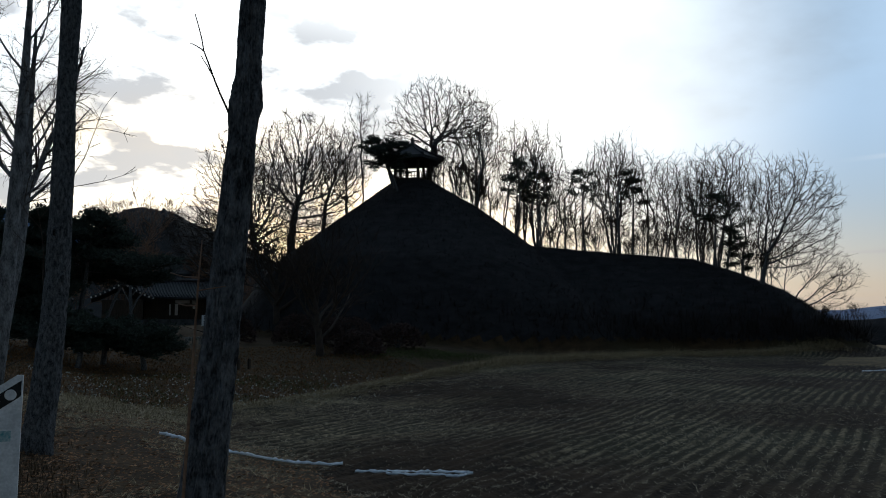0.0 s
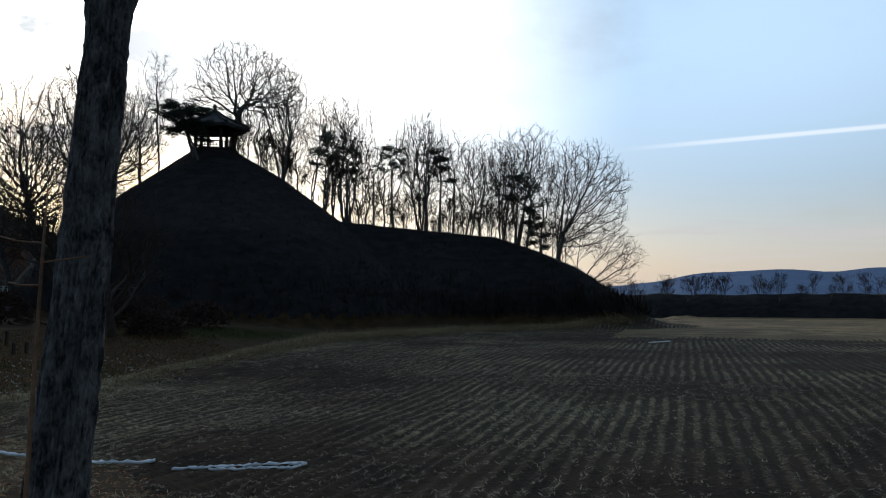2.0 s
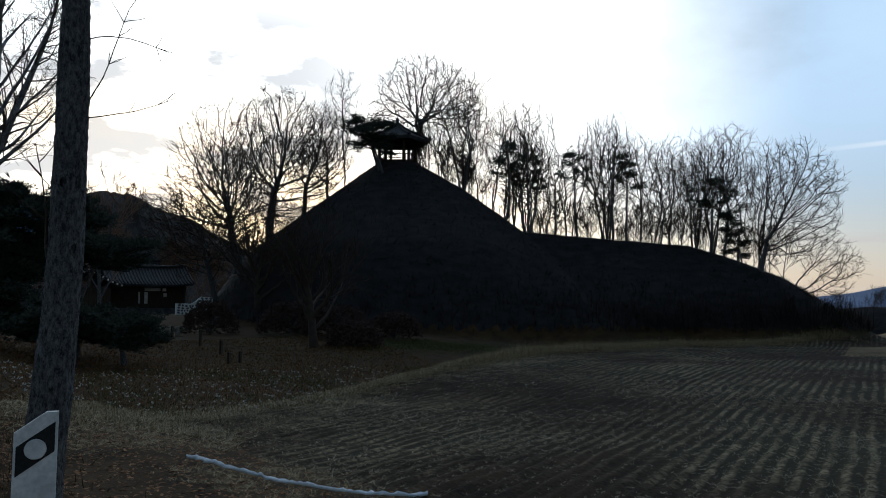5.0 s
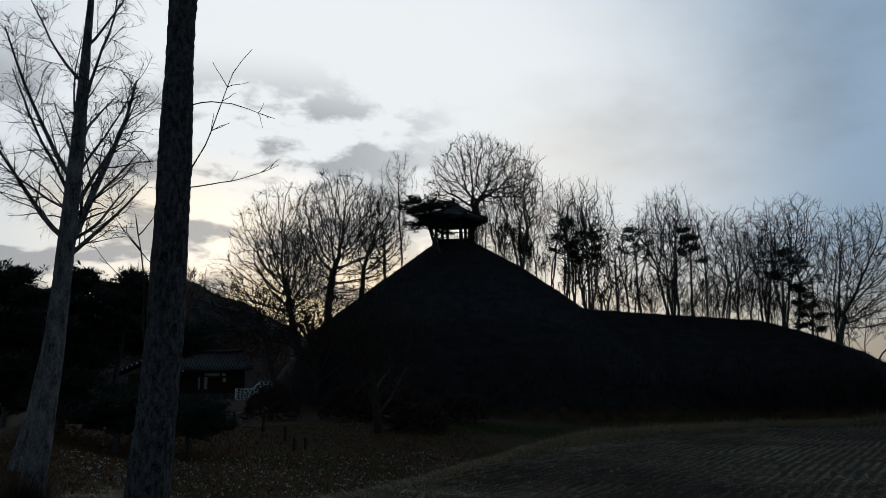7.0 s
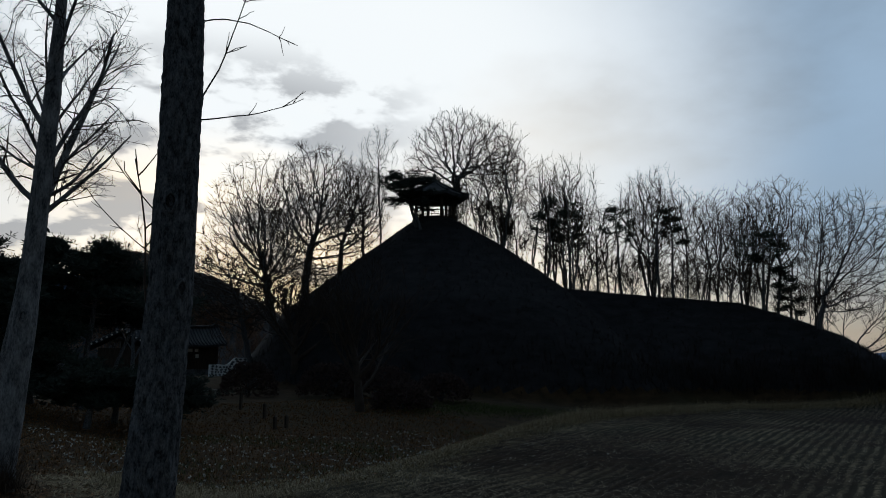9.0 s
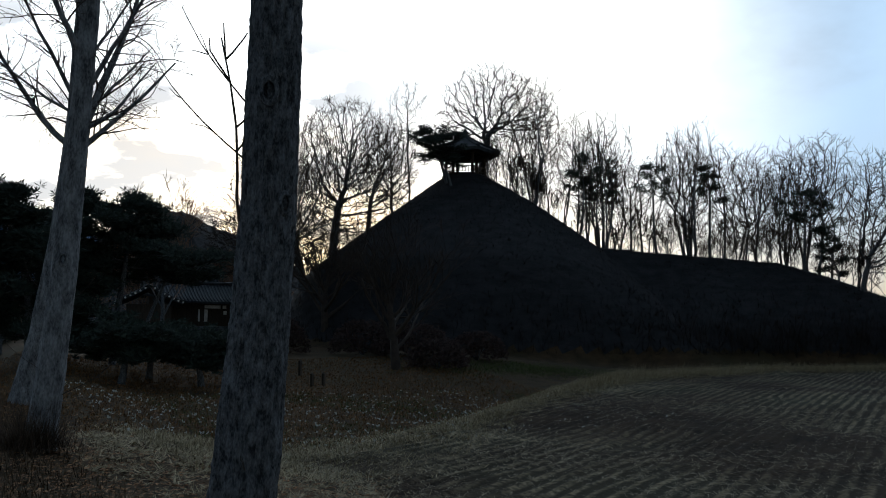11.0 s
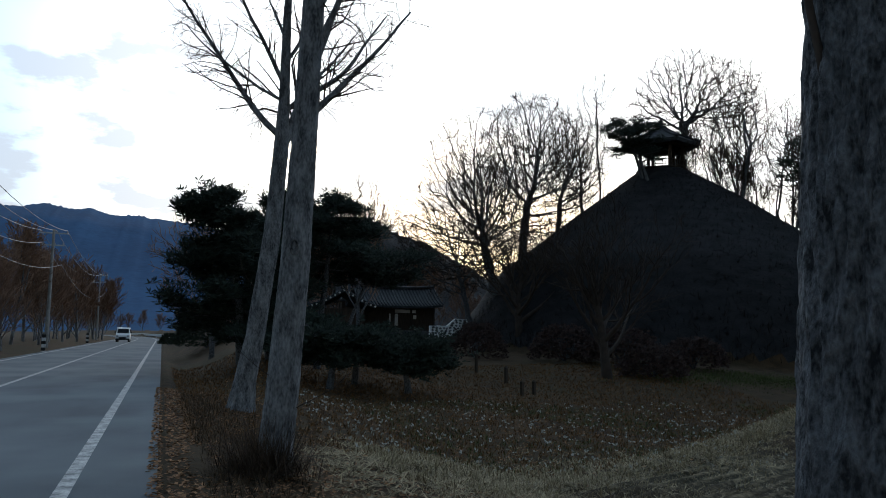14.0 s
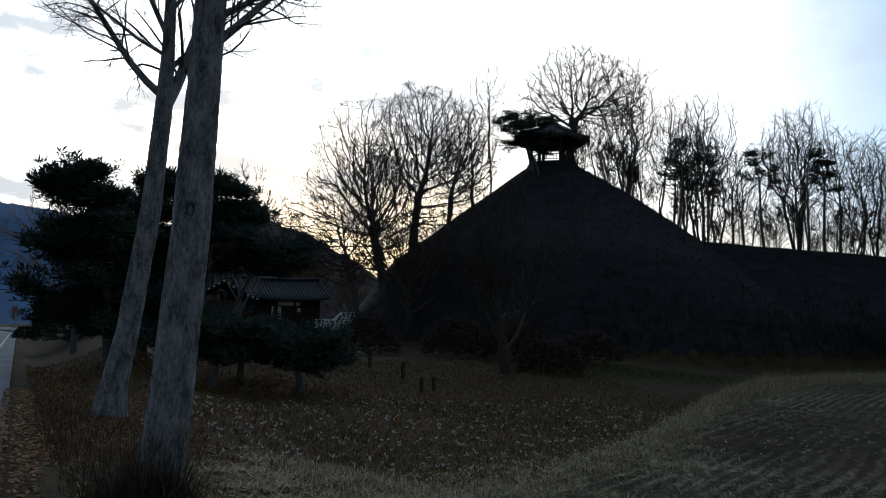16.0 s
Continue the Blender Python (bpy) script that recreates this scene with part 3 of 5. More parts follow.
def build_meadow():
    """Rough golden grass past the end of the furrows, up to the far bank."""
    V, F = [], []
    us, vs = np.arange(38, 104, 1.5), np.arange(9, 66, 1.5)
    for u in us:
        for v in vs:
            e = 0.8 * noise.noise(Vector((v * 0.3, 5, 0))) if u < 40 else 0.0
            x, y = ROW.x * (u + e) + SIDE.x * v + 6, ROW.y * (u + e) + SIDE.y * v + 18
            V.append((x, y, land(x, y) + 0.14 * smooth(u, 37.5, 41) - 0.6 * smooth(hill(x, y), -4, -1) + 0.03 * noise.noise(Vector((x * 0.6, y * 0.6, 2)))))
    n = len(vs)
    for i in range(len(us) - 1):
        for j in range(n - 1):
            a = i * n + j
            F.append((a, a + 1, a + n + 1, a + n))
    return tagged(new("meadow", mesh("meadow", V, F, MEADOW, True)), "rough golden dry grass beyond the tilled field", "meadow", kind="structure")


build_meadow()


def road_strip(name, x0, x1, y0, y1, z, material, step=2.0, parent=None, thick=0.1):
    V, F = [], []
    n = max(1, int((y1 - y0) / step))
    for i in range(n + 1):
        y = y0 + (y1 - y0) * i / n
        s = road_x(y)
        slope = 0.0 if y < 150 else -2 * (y - 150) / 1500.0
        k = 1 / math.sqrt(1 + slope * slope)
        for x in (x0, x1):
            V.append((x * k + s, y - x * slope * k, z))
            V.append((x * k + s, y - x * slope * k, z - thick))
    for i in range(n):
        a, b = i * 4, i * 4 + 4
        F += [(a, a + 2, b + 2, b), (a, b, b + 1, a + 1), (a + 2, a + 3, b + 3, b + 2)]
    F += [(0, 1, 3, 2), (n * 4, n * 4 + 2, n * 4 + 3, n * 4 + 1)]
    ob = new(name, mesh(name, V, F, material))
    ob.parent = parent
    return ob


road = tagged(road_strip("road", -6.9, 0.85, -60, 330, 0.0, ASPHALT), "two-lane grey asphalt country road", "road", kind="structure")
road_strip("edge_line", -0.075, 0.075, -60, 330, 0.006, PAINT, parent=road, thick=0.004)
road_strip("edge_line", -6.45, -6.3, -60, 330, 0.006, PAINT, parent=road, thick=0.004)
road_strip("centre_line", -3.26, -3.13, -60, 330, 0.006, PAINT, parent=road, thick=0.004)

# ---- distance ----


def ridge_line(name, label, seed, far, x0, x1, heights, material, depth=500, n=500):
    """A long far slope whose skyline follows the given heights."""
    V, F = [], []
    hx = np.linspace(0, 1, len(heights))
    for i in range(n + 1):
        f = i / n
        x = x0 + (x1 - x0) * f
        h = float(np.interp(f, hx, heights)) * (1 + 0.03 * noise.noise(Vector((f * 14, seed, 0))) + 0.02 * noise.noise(Vector((f * 60, seed, 2))) + 0.03 * abs(noise.noise(Vector((f * 260, seed, 5)))))
        for k in range(7):
            g = k / 6
            V.append((x, far - depth * (1 - g), -3 + (h + 3) * g ** 1.2 * (1 + 0.1 * noise.noise(Vector((f * 9, g * 4, seed))) * (1 - g))))
        V.append((x, far + depth, -3))
    for i in range(n):
        for k in range(7):
            a = i * 8 + k
            F.append((a, a + 8, a + 9, a + 1))
    return tagged(new(name, mesh(name, V, F, material, True)), label, "mountain", kind="structure")


ridge_line("mountain_west", "wooded mountain ridge with evening haze painted in as blue", 3, 900, -900, 420,
           [190, 200, 185, 196, 190, 178, 166, 157, 134, 122, 130, 124, 118, 108, 92, 80, 66, 60], HAZED_FOREST, 450)
SLOPE = [3, 14, 21, 23, 22, 20, 18, 15, 12, 10, 8, 6, 4]
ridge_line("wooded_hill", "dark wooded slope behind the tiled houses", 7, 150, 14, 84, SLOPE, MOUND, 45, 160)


def far_hills():
    """Low hills to the east, drawn as a slope that faces the field."""
    V, F = [], []
    n = 120
    for i in range(n + 1):
        f = i / n
        a = radians(48 + 110 * f)
        r = 2400
        h = 44 + 36 * smooth(f, 0.08, 0.2) + 20 * noise.noise(Vector((f * 13, 4, 0))) + 8 * noise.noise(Vector((f * 40, 4, 1)))
        for k in range(4):
            g = k / 3
            q = r - 700 * (1 - g)
            V.append((math.sin(a) * q, math.cos(a) * q, -4 + (h + 4) * g))
    for i in range(n):
        for k in range(3):
            b = i * 4 + k
            F.append((b, b + 4, b + 5, b + 1))
    return tagged(new("mountain_east", mesh("mountain_east", V, F, HAZED_HILL, True)), "low hills beyond the fields, haze painted in as blue", "mountain", kind="structure")


far_hills()

# ---- roadside trees ----


def big_trunk(name, label, line, seed, fork_at, limbs, bark, knots=(), shoots=(), relief=0.018, grain=7.0):
    """A near tree: a furrowed trunk along line of (x, y, z, radius), limbs above, knots and shoots."""
    rng = random.Random(seed)
    base = Vector(line[0][:3])
    t = thing(name, label, "tree", "trees along the road", at=Matrix.Translation(base))
    zs = [p[2] for p in line]
    rings, sides = int((zs[-1] - zs[0]) / 0.026), 104
    V, F = [], []

    def axis(z):
        return [float(np.interp(z, zs, [p[k] for p in line])) for k in (0, 1, 3)]

    for i in range(rings + 1):
        z = zs[0] + (zs[-1] - zs[0]) * i / rings
        x, y, r = axis(z)
        for j in range(sides):
            a = 2 * math.pi * j / sides
            ca, sa = math.cos(a), math.sin(a)
            warp = 0.35 * noise.noise(Vector((ca * 3, sa * 3, z * 2.2 + seed)))
            n1 = 1 - 2 * abs(noise.noise(Vector((ca * grain + warp, sa * grain + warp, z * 3.2 + seed))))
            n2 = 1 - 2 * abs(noise.noise(Vector((ca * grain * 1.9, sa * grain * 1.9, z * 8.5 + seed + 9))))
            n3 = noise.noise(Vector((ca * 1.4, sa * 1.4, z * 0.9 + seed)))
            rr = r * (1 + 0.07 * n3) + relief * (1.0 * (max(n1, 0.1) - 0.6) + 0.45 * (n2 - 0.6))
            flare = 1 + 0.35 * math.exp(-(z - zs[0]) / 0.16) * (0.7 + 0.5 * math.sin(a * 5 + seed))
            V.append((x - base.x + ca * rr * flare, y - base.y + sa * rr * flare, z - base.z))
    for i in range(rings):
        for j in range(sides):
            a, b = i * sides + j, i * sides + (j + 1) % sides
            F.append((a, b, b + sides, a + sides))
    piece("trunk", mesh("trunk", V, F, bark, True), t)
    # limbs and crown
    wood, crown = [], []
    for z, ang, tilt, length, r in limbs:
        x, y, rt = axis(z)
        a = radians(ang)
        d = Vector((math.sin(a) * math.sin(radians(tilt)), math.cos(a) * math.sin(radians(tilt)), math.cos(radians(tilt))))
        limb = branch(rng, Vector((x, y, z)) - base, d, length, r, 9, 0.06, 0.025, 0.25)
        wood.append(limb)
        pts, rad = limb
        for c in range(int(length * 6.5)):
            f = rng.uniform(0.12, 1)
            i = min(int(f * 9), 8)
            p = pts[i].lerp(pts[i + 1], f * 9 - i)
            ln = length * rng.uniform(0.15, 0.34) * (1.15 - 0.6 * f) + 0.25
            b1 = branch(rng, p, off(rng, pts[i + 1] - pts[i], rng.uniform(0.5, 1.1)), ln, max(0.006, rad[i] * 0.33), 6, 0.13, 0.02 if rng.random() < 0.6 else -0.1, 0.4)
            crown.append(b1)
            for _ in range(int(ln * 5) + 2):
                i2 = rng.randint(1, 5)
                b2 = branch(rng, b1[0][i2], off(rng, b1[0][i2 + 1] - b1[0][i2], rng.uniform(0.5, 1.1)), ln * rng.uniform(0.2, 0.5), 0.0055, 4, 0.2, rng.choice((0.03, -0.06, -0.16)), 0.6)
                crown.append(b2)
                if rng.random() < 0.5:
                    crown.append(branch(rng, b2[0][2], off(rng, b2[0][3] - b2[0][2], 0.8), ln * 0.22, 0.0045, 3, 0.2, -0.08, 0.6))
    if wood:
        for limb in wood:
            V, F = tubes([limb], 9)
            piece("limb", mesh("limb", V, F, bark, True), t)
        V, F = tubes(crown, 3)
        piece("crown", mesh("crown", V, F, TWIG, False), t)
    for z, ang, size in knots:
        x, y, r = axis(z)
        a = radians(ang)
        V, F = [], []
        for i in range(20):
            u = 2 * math.pi * i / 20
            for j in range(8):
                w = 2 * math.pi * j / 8
                q = 1 + 0.28 * math.cos(w) + 0.06 * noise.noise(Vector((u, w, seed)))
                V.append(((size * 0.62 * math.cos(u) * q), 0.02 + 0.018 * math.sin(w), size * math.sin(u) * q))
        for i in range(20):
            for j in range(8):
                F.append((i * 8 + j, ((i + 1) % 20) * 8 + j, ((i + 1) % 20) * 8 + (j + 1) % 8, i * 8 + (j + 1) % 8))
        c = len(V)
        V.append((0, -0.015, 0))
        for i in range(20):
            F.append((i * 8 + 4, c, ((i + 1) % 20) * 8 + 4))
        m = Matrix.Translation(Vector((x + math.sin(a) * r * 0.93, y + math.cos(a) * r * 0.93, z)) - base) @ Matrix.Rotation(-a, 4, "Z")
        piece("knot", mesh("knot", V, F, bark, True), t, m)
    for z, ang, tilt, length, r, bow in shoots:
        x, y, rt = axis(z)
        a = radians(ang)
        d = Vector((math.sin(a) * math.sin(radians(tilt)), math.cos(a) * math.sin(radians(tilt)), math.cos(radians(tilt))))
        start = Vector((x + math.sin(a) * rt * 0.85, y + math.cos(a) * rt * 0.85, z)) - base
        main = branch(rng, start, d, length, r, 9, 0.07, bow, 0.4)
        lines = [main]
        for _ in range(int(length * 4)):
            i2 = rng.randint(3, 8)
            lines.append(branch(rng, main[0][i2], off(rng, main[0][i2 + 1] - main[0][i2], 0.8), length * rng.uniform(0.12, 0.3), r * 0.6, 4, 0.12, 0.02, 0.5))
        V, F = tubes(lines, 5)
        piece("shoot", mesh("shoot", V, F, TWIG, True), t)
    return t


# trunk lines: x, y, z, radius
slender = big_trunk("street_tree", "slender roadside tree with rough furrowed bark", [(2.0, 3.48, -0.42, 0.17), (2.08, 3.48, 0.4, 0.12), (2.165, 3.48, 1.2, 0.09), (2.215, 3.48, 1.7, 0.081), (2.235, 3.48, 2.0, 0.076), (2.285, 3.48, 2.66, 0.068), (2.295, 3.48, 2.8, 0.08), (2.305, 3.48, 2.95, 0.06), (2.36, 3.5, 4.2, 0.052), (2.48, 3.62, 6.0, 0.035), (2.53, 3.67, 7.4, 0.02)], 11, 4.0,
          [(4.2, 30, 45, 1.8, 0.022), (4.8, 200, 40, 1.7, 0.02), (5.3, 110, 40, 1.5, 0.02), (5.8, 300, 35, 1.5, 0.018), (6.4, 60, 30, 1.2, 0.014)], BARK,
          shoots=[(2.72, 300, 28, 0.55, 0.006, 0.03), (1.66, 305, 78, 0.12, 0.004, 0.0)], relief=0.017, grain=7.5)
# a straight thin shoot springs from its foot, with a few side twigs
sucker = [([Vector((1.99, 3.42, -0.1)), Vector((2.02, 3.4, 0.6)), Vector((2.05, 3.41, 1.3)), Vector((2.07, 3.41, 1.87)), Vector((2.085, 3.42, 2.1))], [0.009, 0.008, 0.007, 0.005, 0.002]),
          ([Vector((2.07, 3.41, 1.92)), Vector((2.02, 3.46, 1.925)), Vector((1.97, 3.52, 1.945))], [0.004, 0.003, 0.002]),
          ([Vector((2.065, 3.41, 1.79)), Vector((2.03, 3.45, 1.79)), Vector((2.0, 3.48, 1.8))], [0.004, 0.003, 0.002]),
          ([Vector((2.07, 3.41, 1.86)), Vector((2.12, 3.36, 1.87)), Vector((2.17, 3.31, 1.88))], [0.003, 0.003, 0.002])]
V, F = tubes([([p - slender.location for p in pts], rad) for pts, rad in sucker], 6)
piece("shoot", mesh("shoot", V, F, TWIG_RED, True), slender)
big_trunk("street_tree", "stout roadside tree with deeply furrowed bark and a ringed knot", [(2.31, 12.6, -0.5, 0.25), (2.38, 12.6, 0.3, 0.205), (2.44, 12.6, 0.9, 0.187), (2.48, 12.6, 1.6, 0.17), (2.51, 12.6, 2.4, 0.161), (2.52, 12.6, 3.6, 0.153), (2.52, 12.6, 3.95, 0.16), (2.51, 12.6, 5.2, 0.128), (2.52, 12.6, 6.6, 0.14), (2.5, 12.6, 8.4, 0.08), (2.5, 12.6, 10.5, 0.03)], 23, 6.6,
          [(6.5, 285, 40, 3.4, 0.07), (6.7, 80, 38, 3.2, 0.06), (7.4, 190, 45, 2.8, 0.05), (8.0, 20, 40, 2.6, 0.045), (8.8, 130, 35, 2.2, 0.035), (9.4, 320, 30, 1.8, 0.03)], BARK,
          knots=[(3.02, 208, 0.075), (2.35, 165, 0.06)],
          shoots=[(3.9, 100, 30, 1.5, 0.008, -0.02), (3.75, 95, 75, 1.0, 0.007, 0.02), (4.6, 95, 65, 1.0, 0.007, -0.02), (2.1, 275, 12, 1.3, 0.012, 0.03), (2.6, 272, 60, 0.8, 0.006, 0.09), (2.95, 280, 50, 0.7, 0.006, 0.06), (0.8, 200, 60, 0.3, 0.004, 0.0)], relief=0.02)
big_trunk("street_tree", "tall straight roadside tree with grey bark and rising limbs", [(2.13, 21.0, -0.55, 0.3), (2.2, 21.0, 0.2, 0.215), (2.27, 21.0, 1.0, 0.2), (2.36, 21.0, 2.5, 0.18), (2.45, 21.0, 4.9, 0.15), (2.5, 21.0, 6.5, 0.13), (2.52, 21.0, 8.5, 0.08), (2.55, 21.0, 11.0, 0.03)], 37, 5.0,
          [(4.3, 85, 42, 2.3, 0.05), (4.6, 75, 50, 2.0, 0.04), (5.2, 110, 34, 2.6, 0.045), (5.8, 250, 40, 3.0, 0.05), (6.4, 20, 42, 3.0, 0.045), (7.0, 180, 40, 2.8, 0.04), (7.8, 300, 38, 2.5, 0.035), (8.6, 90, 32, 2.3, 0.03), (9.4, 210, 30, 2.0, 0.02)], BARK_PALE,
          knots=[(2.62, 195, 0.09)], shoots=[(0.6, 120, 55, 1.0, 0.007, 0.03), (2.0, 80, 55, 0.5, 0.005, 0.03), (1.0, 255, 50, 0.6, 0.005, 0.02)], relief=0.014)
big_trunk("street_tree", "leaning roadside tree with grey bark and a low wide fork", [(2.6, 30.0, -0.5, 0.36), (2.7, 30.0, 0.4, 0.25), (2.9, 30.0, 1.5, 0.22), (3.2, 30.0, 3.95, 0.2), (3.32, 30.0, 6.0, 0.18), (3.36, 30.0, 7.2, 0.13), (3.35, 30.0, 9.2, 0.1), (3.4, 30.0, 12.0, 0.04)], 51, 6.4,
          [(6.3, 278, 52, 4.6, 0.085), (6.0, 85, 16, 6.0, 0.13), (6.9, 75, 42, 3.6, 0.06), (7.6, 250, 35, 4.0, 0.06), (8.2, 100, 35, 3.6, 0.05), (8.8, 340, 40, 3.0, 0.045), (9.6, 190, 36, 3.0, 0.04), (10.4, 60, 32, 2.4, 0.03), (7.2, 265, 62, 3.0, 0.045)], BARK_PALE,
          shoots=[(2.6, 275, 50, 0.9, 0.008, 0.05), (1.9, 265, 45, 0.8, 0.007, 0.05)], relief=0.014)

# ---- mound: pavilion ----


def pavilion(x, y, z):
    p = thing("pavilion", "small dark timber pavilion with a tiled roof on the mound top", "pavilion", at=pose(x, y, z, 0, 0, 18))
    n, R, r = 6, 3.25, 1.75

    def ring(rad, h, turn=0.0):
        return [Vector((rad * math.cos(2 * math.pi * (i + turn) / n), rad * math.sin(2 * math.pi * (i + turn) / n), h)) for i in range(n)]

    bm = bmesh.new()
    for rad, h0, h1 in ((2.6, -1.2, 0.12),):
        a, b = [bm.verts.new(v) for v in ring(rad, h0)], [bm.verts.new(v) for v in ring(rad, h1)]
        for i in range(n):
            bm.faces.new((a[i], a[(i + 1) % n], b[(i + 1) % n], b[i]))
        bm.faces.new(b)
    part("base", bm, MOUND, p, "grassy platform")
    bm = bmesh.new()
    a, b = [bm.verts.new(v) for v in ring(2.15, 0.45)], [bm.verts.new(v) for v in ring(2.15, 0.57)]
    for i in range(n):
        bm.faces.new((a[i], a[(i + 1) % n], b[(i + 1) % n], b[i]))
    bm.faces.new(a), bm.faces.new(b)
    part("floor", bm, WOOD, p)
    for v in ring(r, 0):
        bm = bmesh.new()
        bmesh.ops.create_cone(bm, cap_ends=True, segments=12, radius1=0.16, radius2=0.14, depth=2.75, matrix=Matrix.Translation((v.x, v.y, 1.35)))
        part("column", bm, WOOD, p)
    for i in range(n):
        a, b = ring(r + 0.25, 0)[i], ring(r + 0.25, 0)[(i + 1) % n]
        bm = bmesh.new()
        mid, d = (a + b) / 2, (b - a)
        m = Matrix.Translation(mid) @ Matrix.Rotation(math.atan2(d.y, d.x), 4, "Z")
        L = d.length / 2
        box(bm, -L, L, -0.04, 0.04, 1.12, 1.2, 0.01, m)
        box(bm, -L, L, -0.03, 0.03, 0.72, 0.78, 0, m)
        for k in range(7):
            q = -L + 2 * L * (k + 0.5) / 7
            box(bm, q - 0.025, q + 0.025, -0.025, 0.025, 0.57, 1.12, 0, m)
        part("railing", bm, WOOD, p)
        bm = bmesh.new()
        box(bm, -L, L, -0.08, 0.08, 2.35, 2.65, 0.02, m)
        part("beam", bm, WOOD, p)
    # curved roof with upturned corners
    V, F = [], []
    per, rows = 10, 9
    for k in range(rows + 1):
        f = k / rows
        for i in range(n):
            for s in range(per):
                g = s / per
                a, b = ring(1, 0)[i], ring(1, 0)[(i + 1) % n]
                c = a.lerp(b, g)
                corner = abs(g - 0.5) * 2
                rad = 0.25 + (R - 0.25) * f
                h = 4.25 - 1.6 * f ** 0.8 + 0.07 * corner ** 3 * f ** 2
                V.append((c.x * rad, c.y * rad, h))
    w = n * per
    for k in range(rows):
        for i in range(w):
            a, b = k * w + i, k * w + (i + 1) % w
            F.append((a, a + w, b + w, b))
    base = len(V)
    for i in range(w):
        q = V[rows * w + i]
        V.append((q[0] * 0.97, q[1] * 0.97, q[2] - 0.28))
    for i in range(w):
        V.append((V[rows * w + i][0] * 0.5, V[rows * w + i][1] * 0.5, 2.62))
    for i in range(w):
        j = (i + 1) % w
        F.append((rows * w + i, base + i, base + j, rows * w + j))
        F.append((base + i, base + w + i, base + w + j, base + j))
    piece("roof", mesh("roof", V, F, TILE, False), p)
    for i in range(n):
        d = ring(1, 0)[i]
        pts = [Vector((d.x * (0.25 + (R - 0.25) * f), d.y * (0.25 + (R - 0.25) * f), 4.3 - 1.6 * f ** 0.8 + 0.07 * f ** 2)) for f in (0, 0.1, 0.25, 0.45, 0.65, 0.85, 1.0)]
        V, F = tubes([(pts, [0.14] * 7)], 6)
        piece("hip_ridge", mesh("hip_ridge", V, F, TILE, True), p)
    bm = bmesh.new()
    for rad, h, dep in ((0.36, 4.3, 0.3), (0.22, 4.55, 0.25)):
        bmesh.ops.create_cone(bm, cap_ends=True, segments=12, radius1=rad, radius2=rad * 0.7, depth=dep, matrix=Matrix.Translation((0, 0, h)))
    bmesh.ops.create_uvsphere(bm, u_segments=10, v_segments=8, radius=0.2, matrix=Matrix.Translation((0, 0, 4.77)))
    bmesh.ops.create_cone(bm, cap_ends=True, segments=8, radius1=0.08, radius2=0.01, depth=0.3, matrix=Matrix.Translation((0, 0, 5.0)))
    part("finial", bm, TILE, p)
    return p


pavilion(40.3, 66.2, 15.35)

# ---- trees on and round the mound ----


def stand(x, y, dz=-0.1, turn=0, scale=1.0):
    return pose(x, y, land(x, y) + dz, 0, 0, turn) @ Matrix.Scale(scale, 4)


def grown(label, seed, x, y, stem, crowns, count, twig=None, **more):
    """A tree of its own: stem points and crowns in world metres."""
    z = land(x, y) - 0.1
    lines = [[(x, y, z)] + line for line in stem]
    wood, crown = colonise(seed, (x, y, z), lines, crowns, count, **more)
    return tree_of(wood, crown, label=label, at=pose(x, y, z), twig=twig)


grown("broad domed leafless oak beside the pavilion", 101, 43.0, 67.6, [[(43.2, 67.6, 17.6), (43.8, 67.6, 19.6)]],
      [(44.6, 67.6, 21.6, 6.3, 5.0, 6.1)], 2000, jitter=0.34, step=0.36, kill=0.5, tip=0.017, flat=20.4, power=2.0)
grown("large spreading leafless tree at the mound's foot", 102, 28.8, 69.5, [[(29.0, 69.5, 11.0), (29.3, 69.5, 13.0)]],
      [(29.8, 69.5, 16.0, 4.9, 4.2, 6.2), (31.0, 69.5, 12.0, 4.4, 3.0, 4.2)], 4200, kill=0.4, up=0.14)
grown("wide leafless tree with a rounded crown near the mound", 103, 26.0, 69.0, [[(25.4, 69.0, 7.5), (25.0, 69.0, 9.5)]],
      [(24.4, 69.0, 13.6, 4.9, 4.2, 6.6), (21.2, 68.4, 9.6, 4.4, 3.0, 4.4)], 3300, kill=0.46, up=0.1)
grown("low-forked leafless tree with a dense dark twig crown", 104, 25.2, 66.6, [[(24.6, 66.6, 7.0), (24.0, 66.6, 9.2)]],
      [(23.6, 66.4, 13.4, 2.9, 2.4, 2.7), (25.4, 66.6, 9.4, 3.0, 2.4, 3.0)], 1700, kill=0.36, step=0.32, twigs=3)
grown("low wide leafless tree before the tiled houses", 110, 23.4, 67.4, [[(22.8, 67.4, 4.6), (22.4, 67.4, 6.0)]],
      [(21.6, 67.2, 8.2, 4.6, 3.4, 4.2)], 1300, kill=0.46, up=0.06)
grown("leafless tree with upswept boughs below the pavilion", 108, 32.4, 70.0, [[(32.6, 70.0, 13.5)]],
      [(33.8, 70.0, 16.8, 3.6, 2.8, 4.8)], 1700, kill=0.44, up=0.18)
grown("leafless tree with a rounded crown behind the mound top", 111, 36.0, 72.0, [[(35.8, 72.0, 14.5)]],
      [(35.6, 72.0, 17.4, 2.8, 2.4, 4.2)], 900, kill=0.46, up=0.18)
grown("slender leafless tree behind the pavilion", 105, 37.6, 71.5, [[(37.4, 71.5, 17.0), (37.2, 71.5, 19.0)]],
      [(37.2, 71.5, 22.4, 2.1, 1.8, 3.4)], 380, up=0.3, tip=0.014)
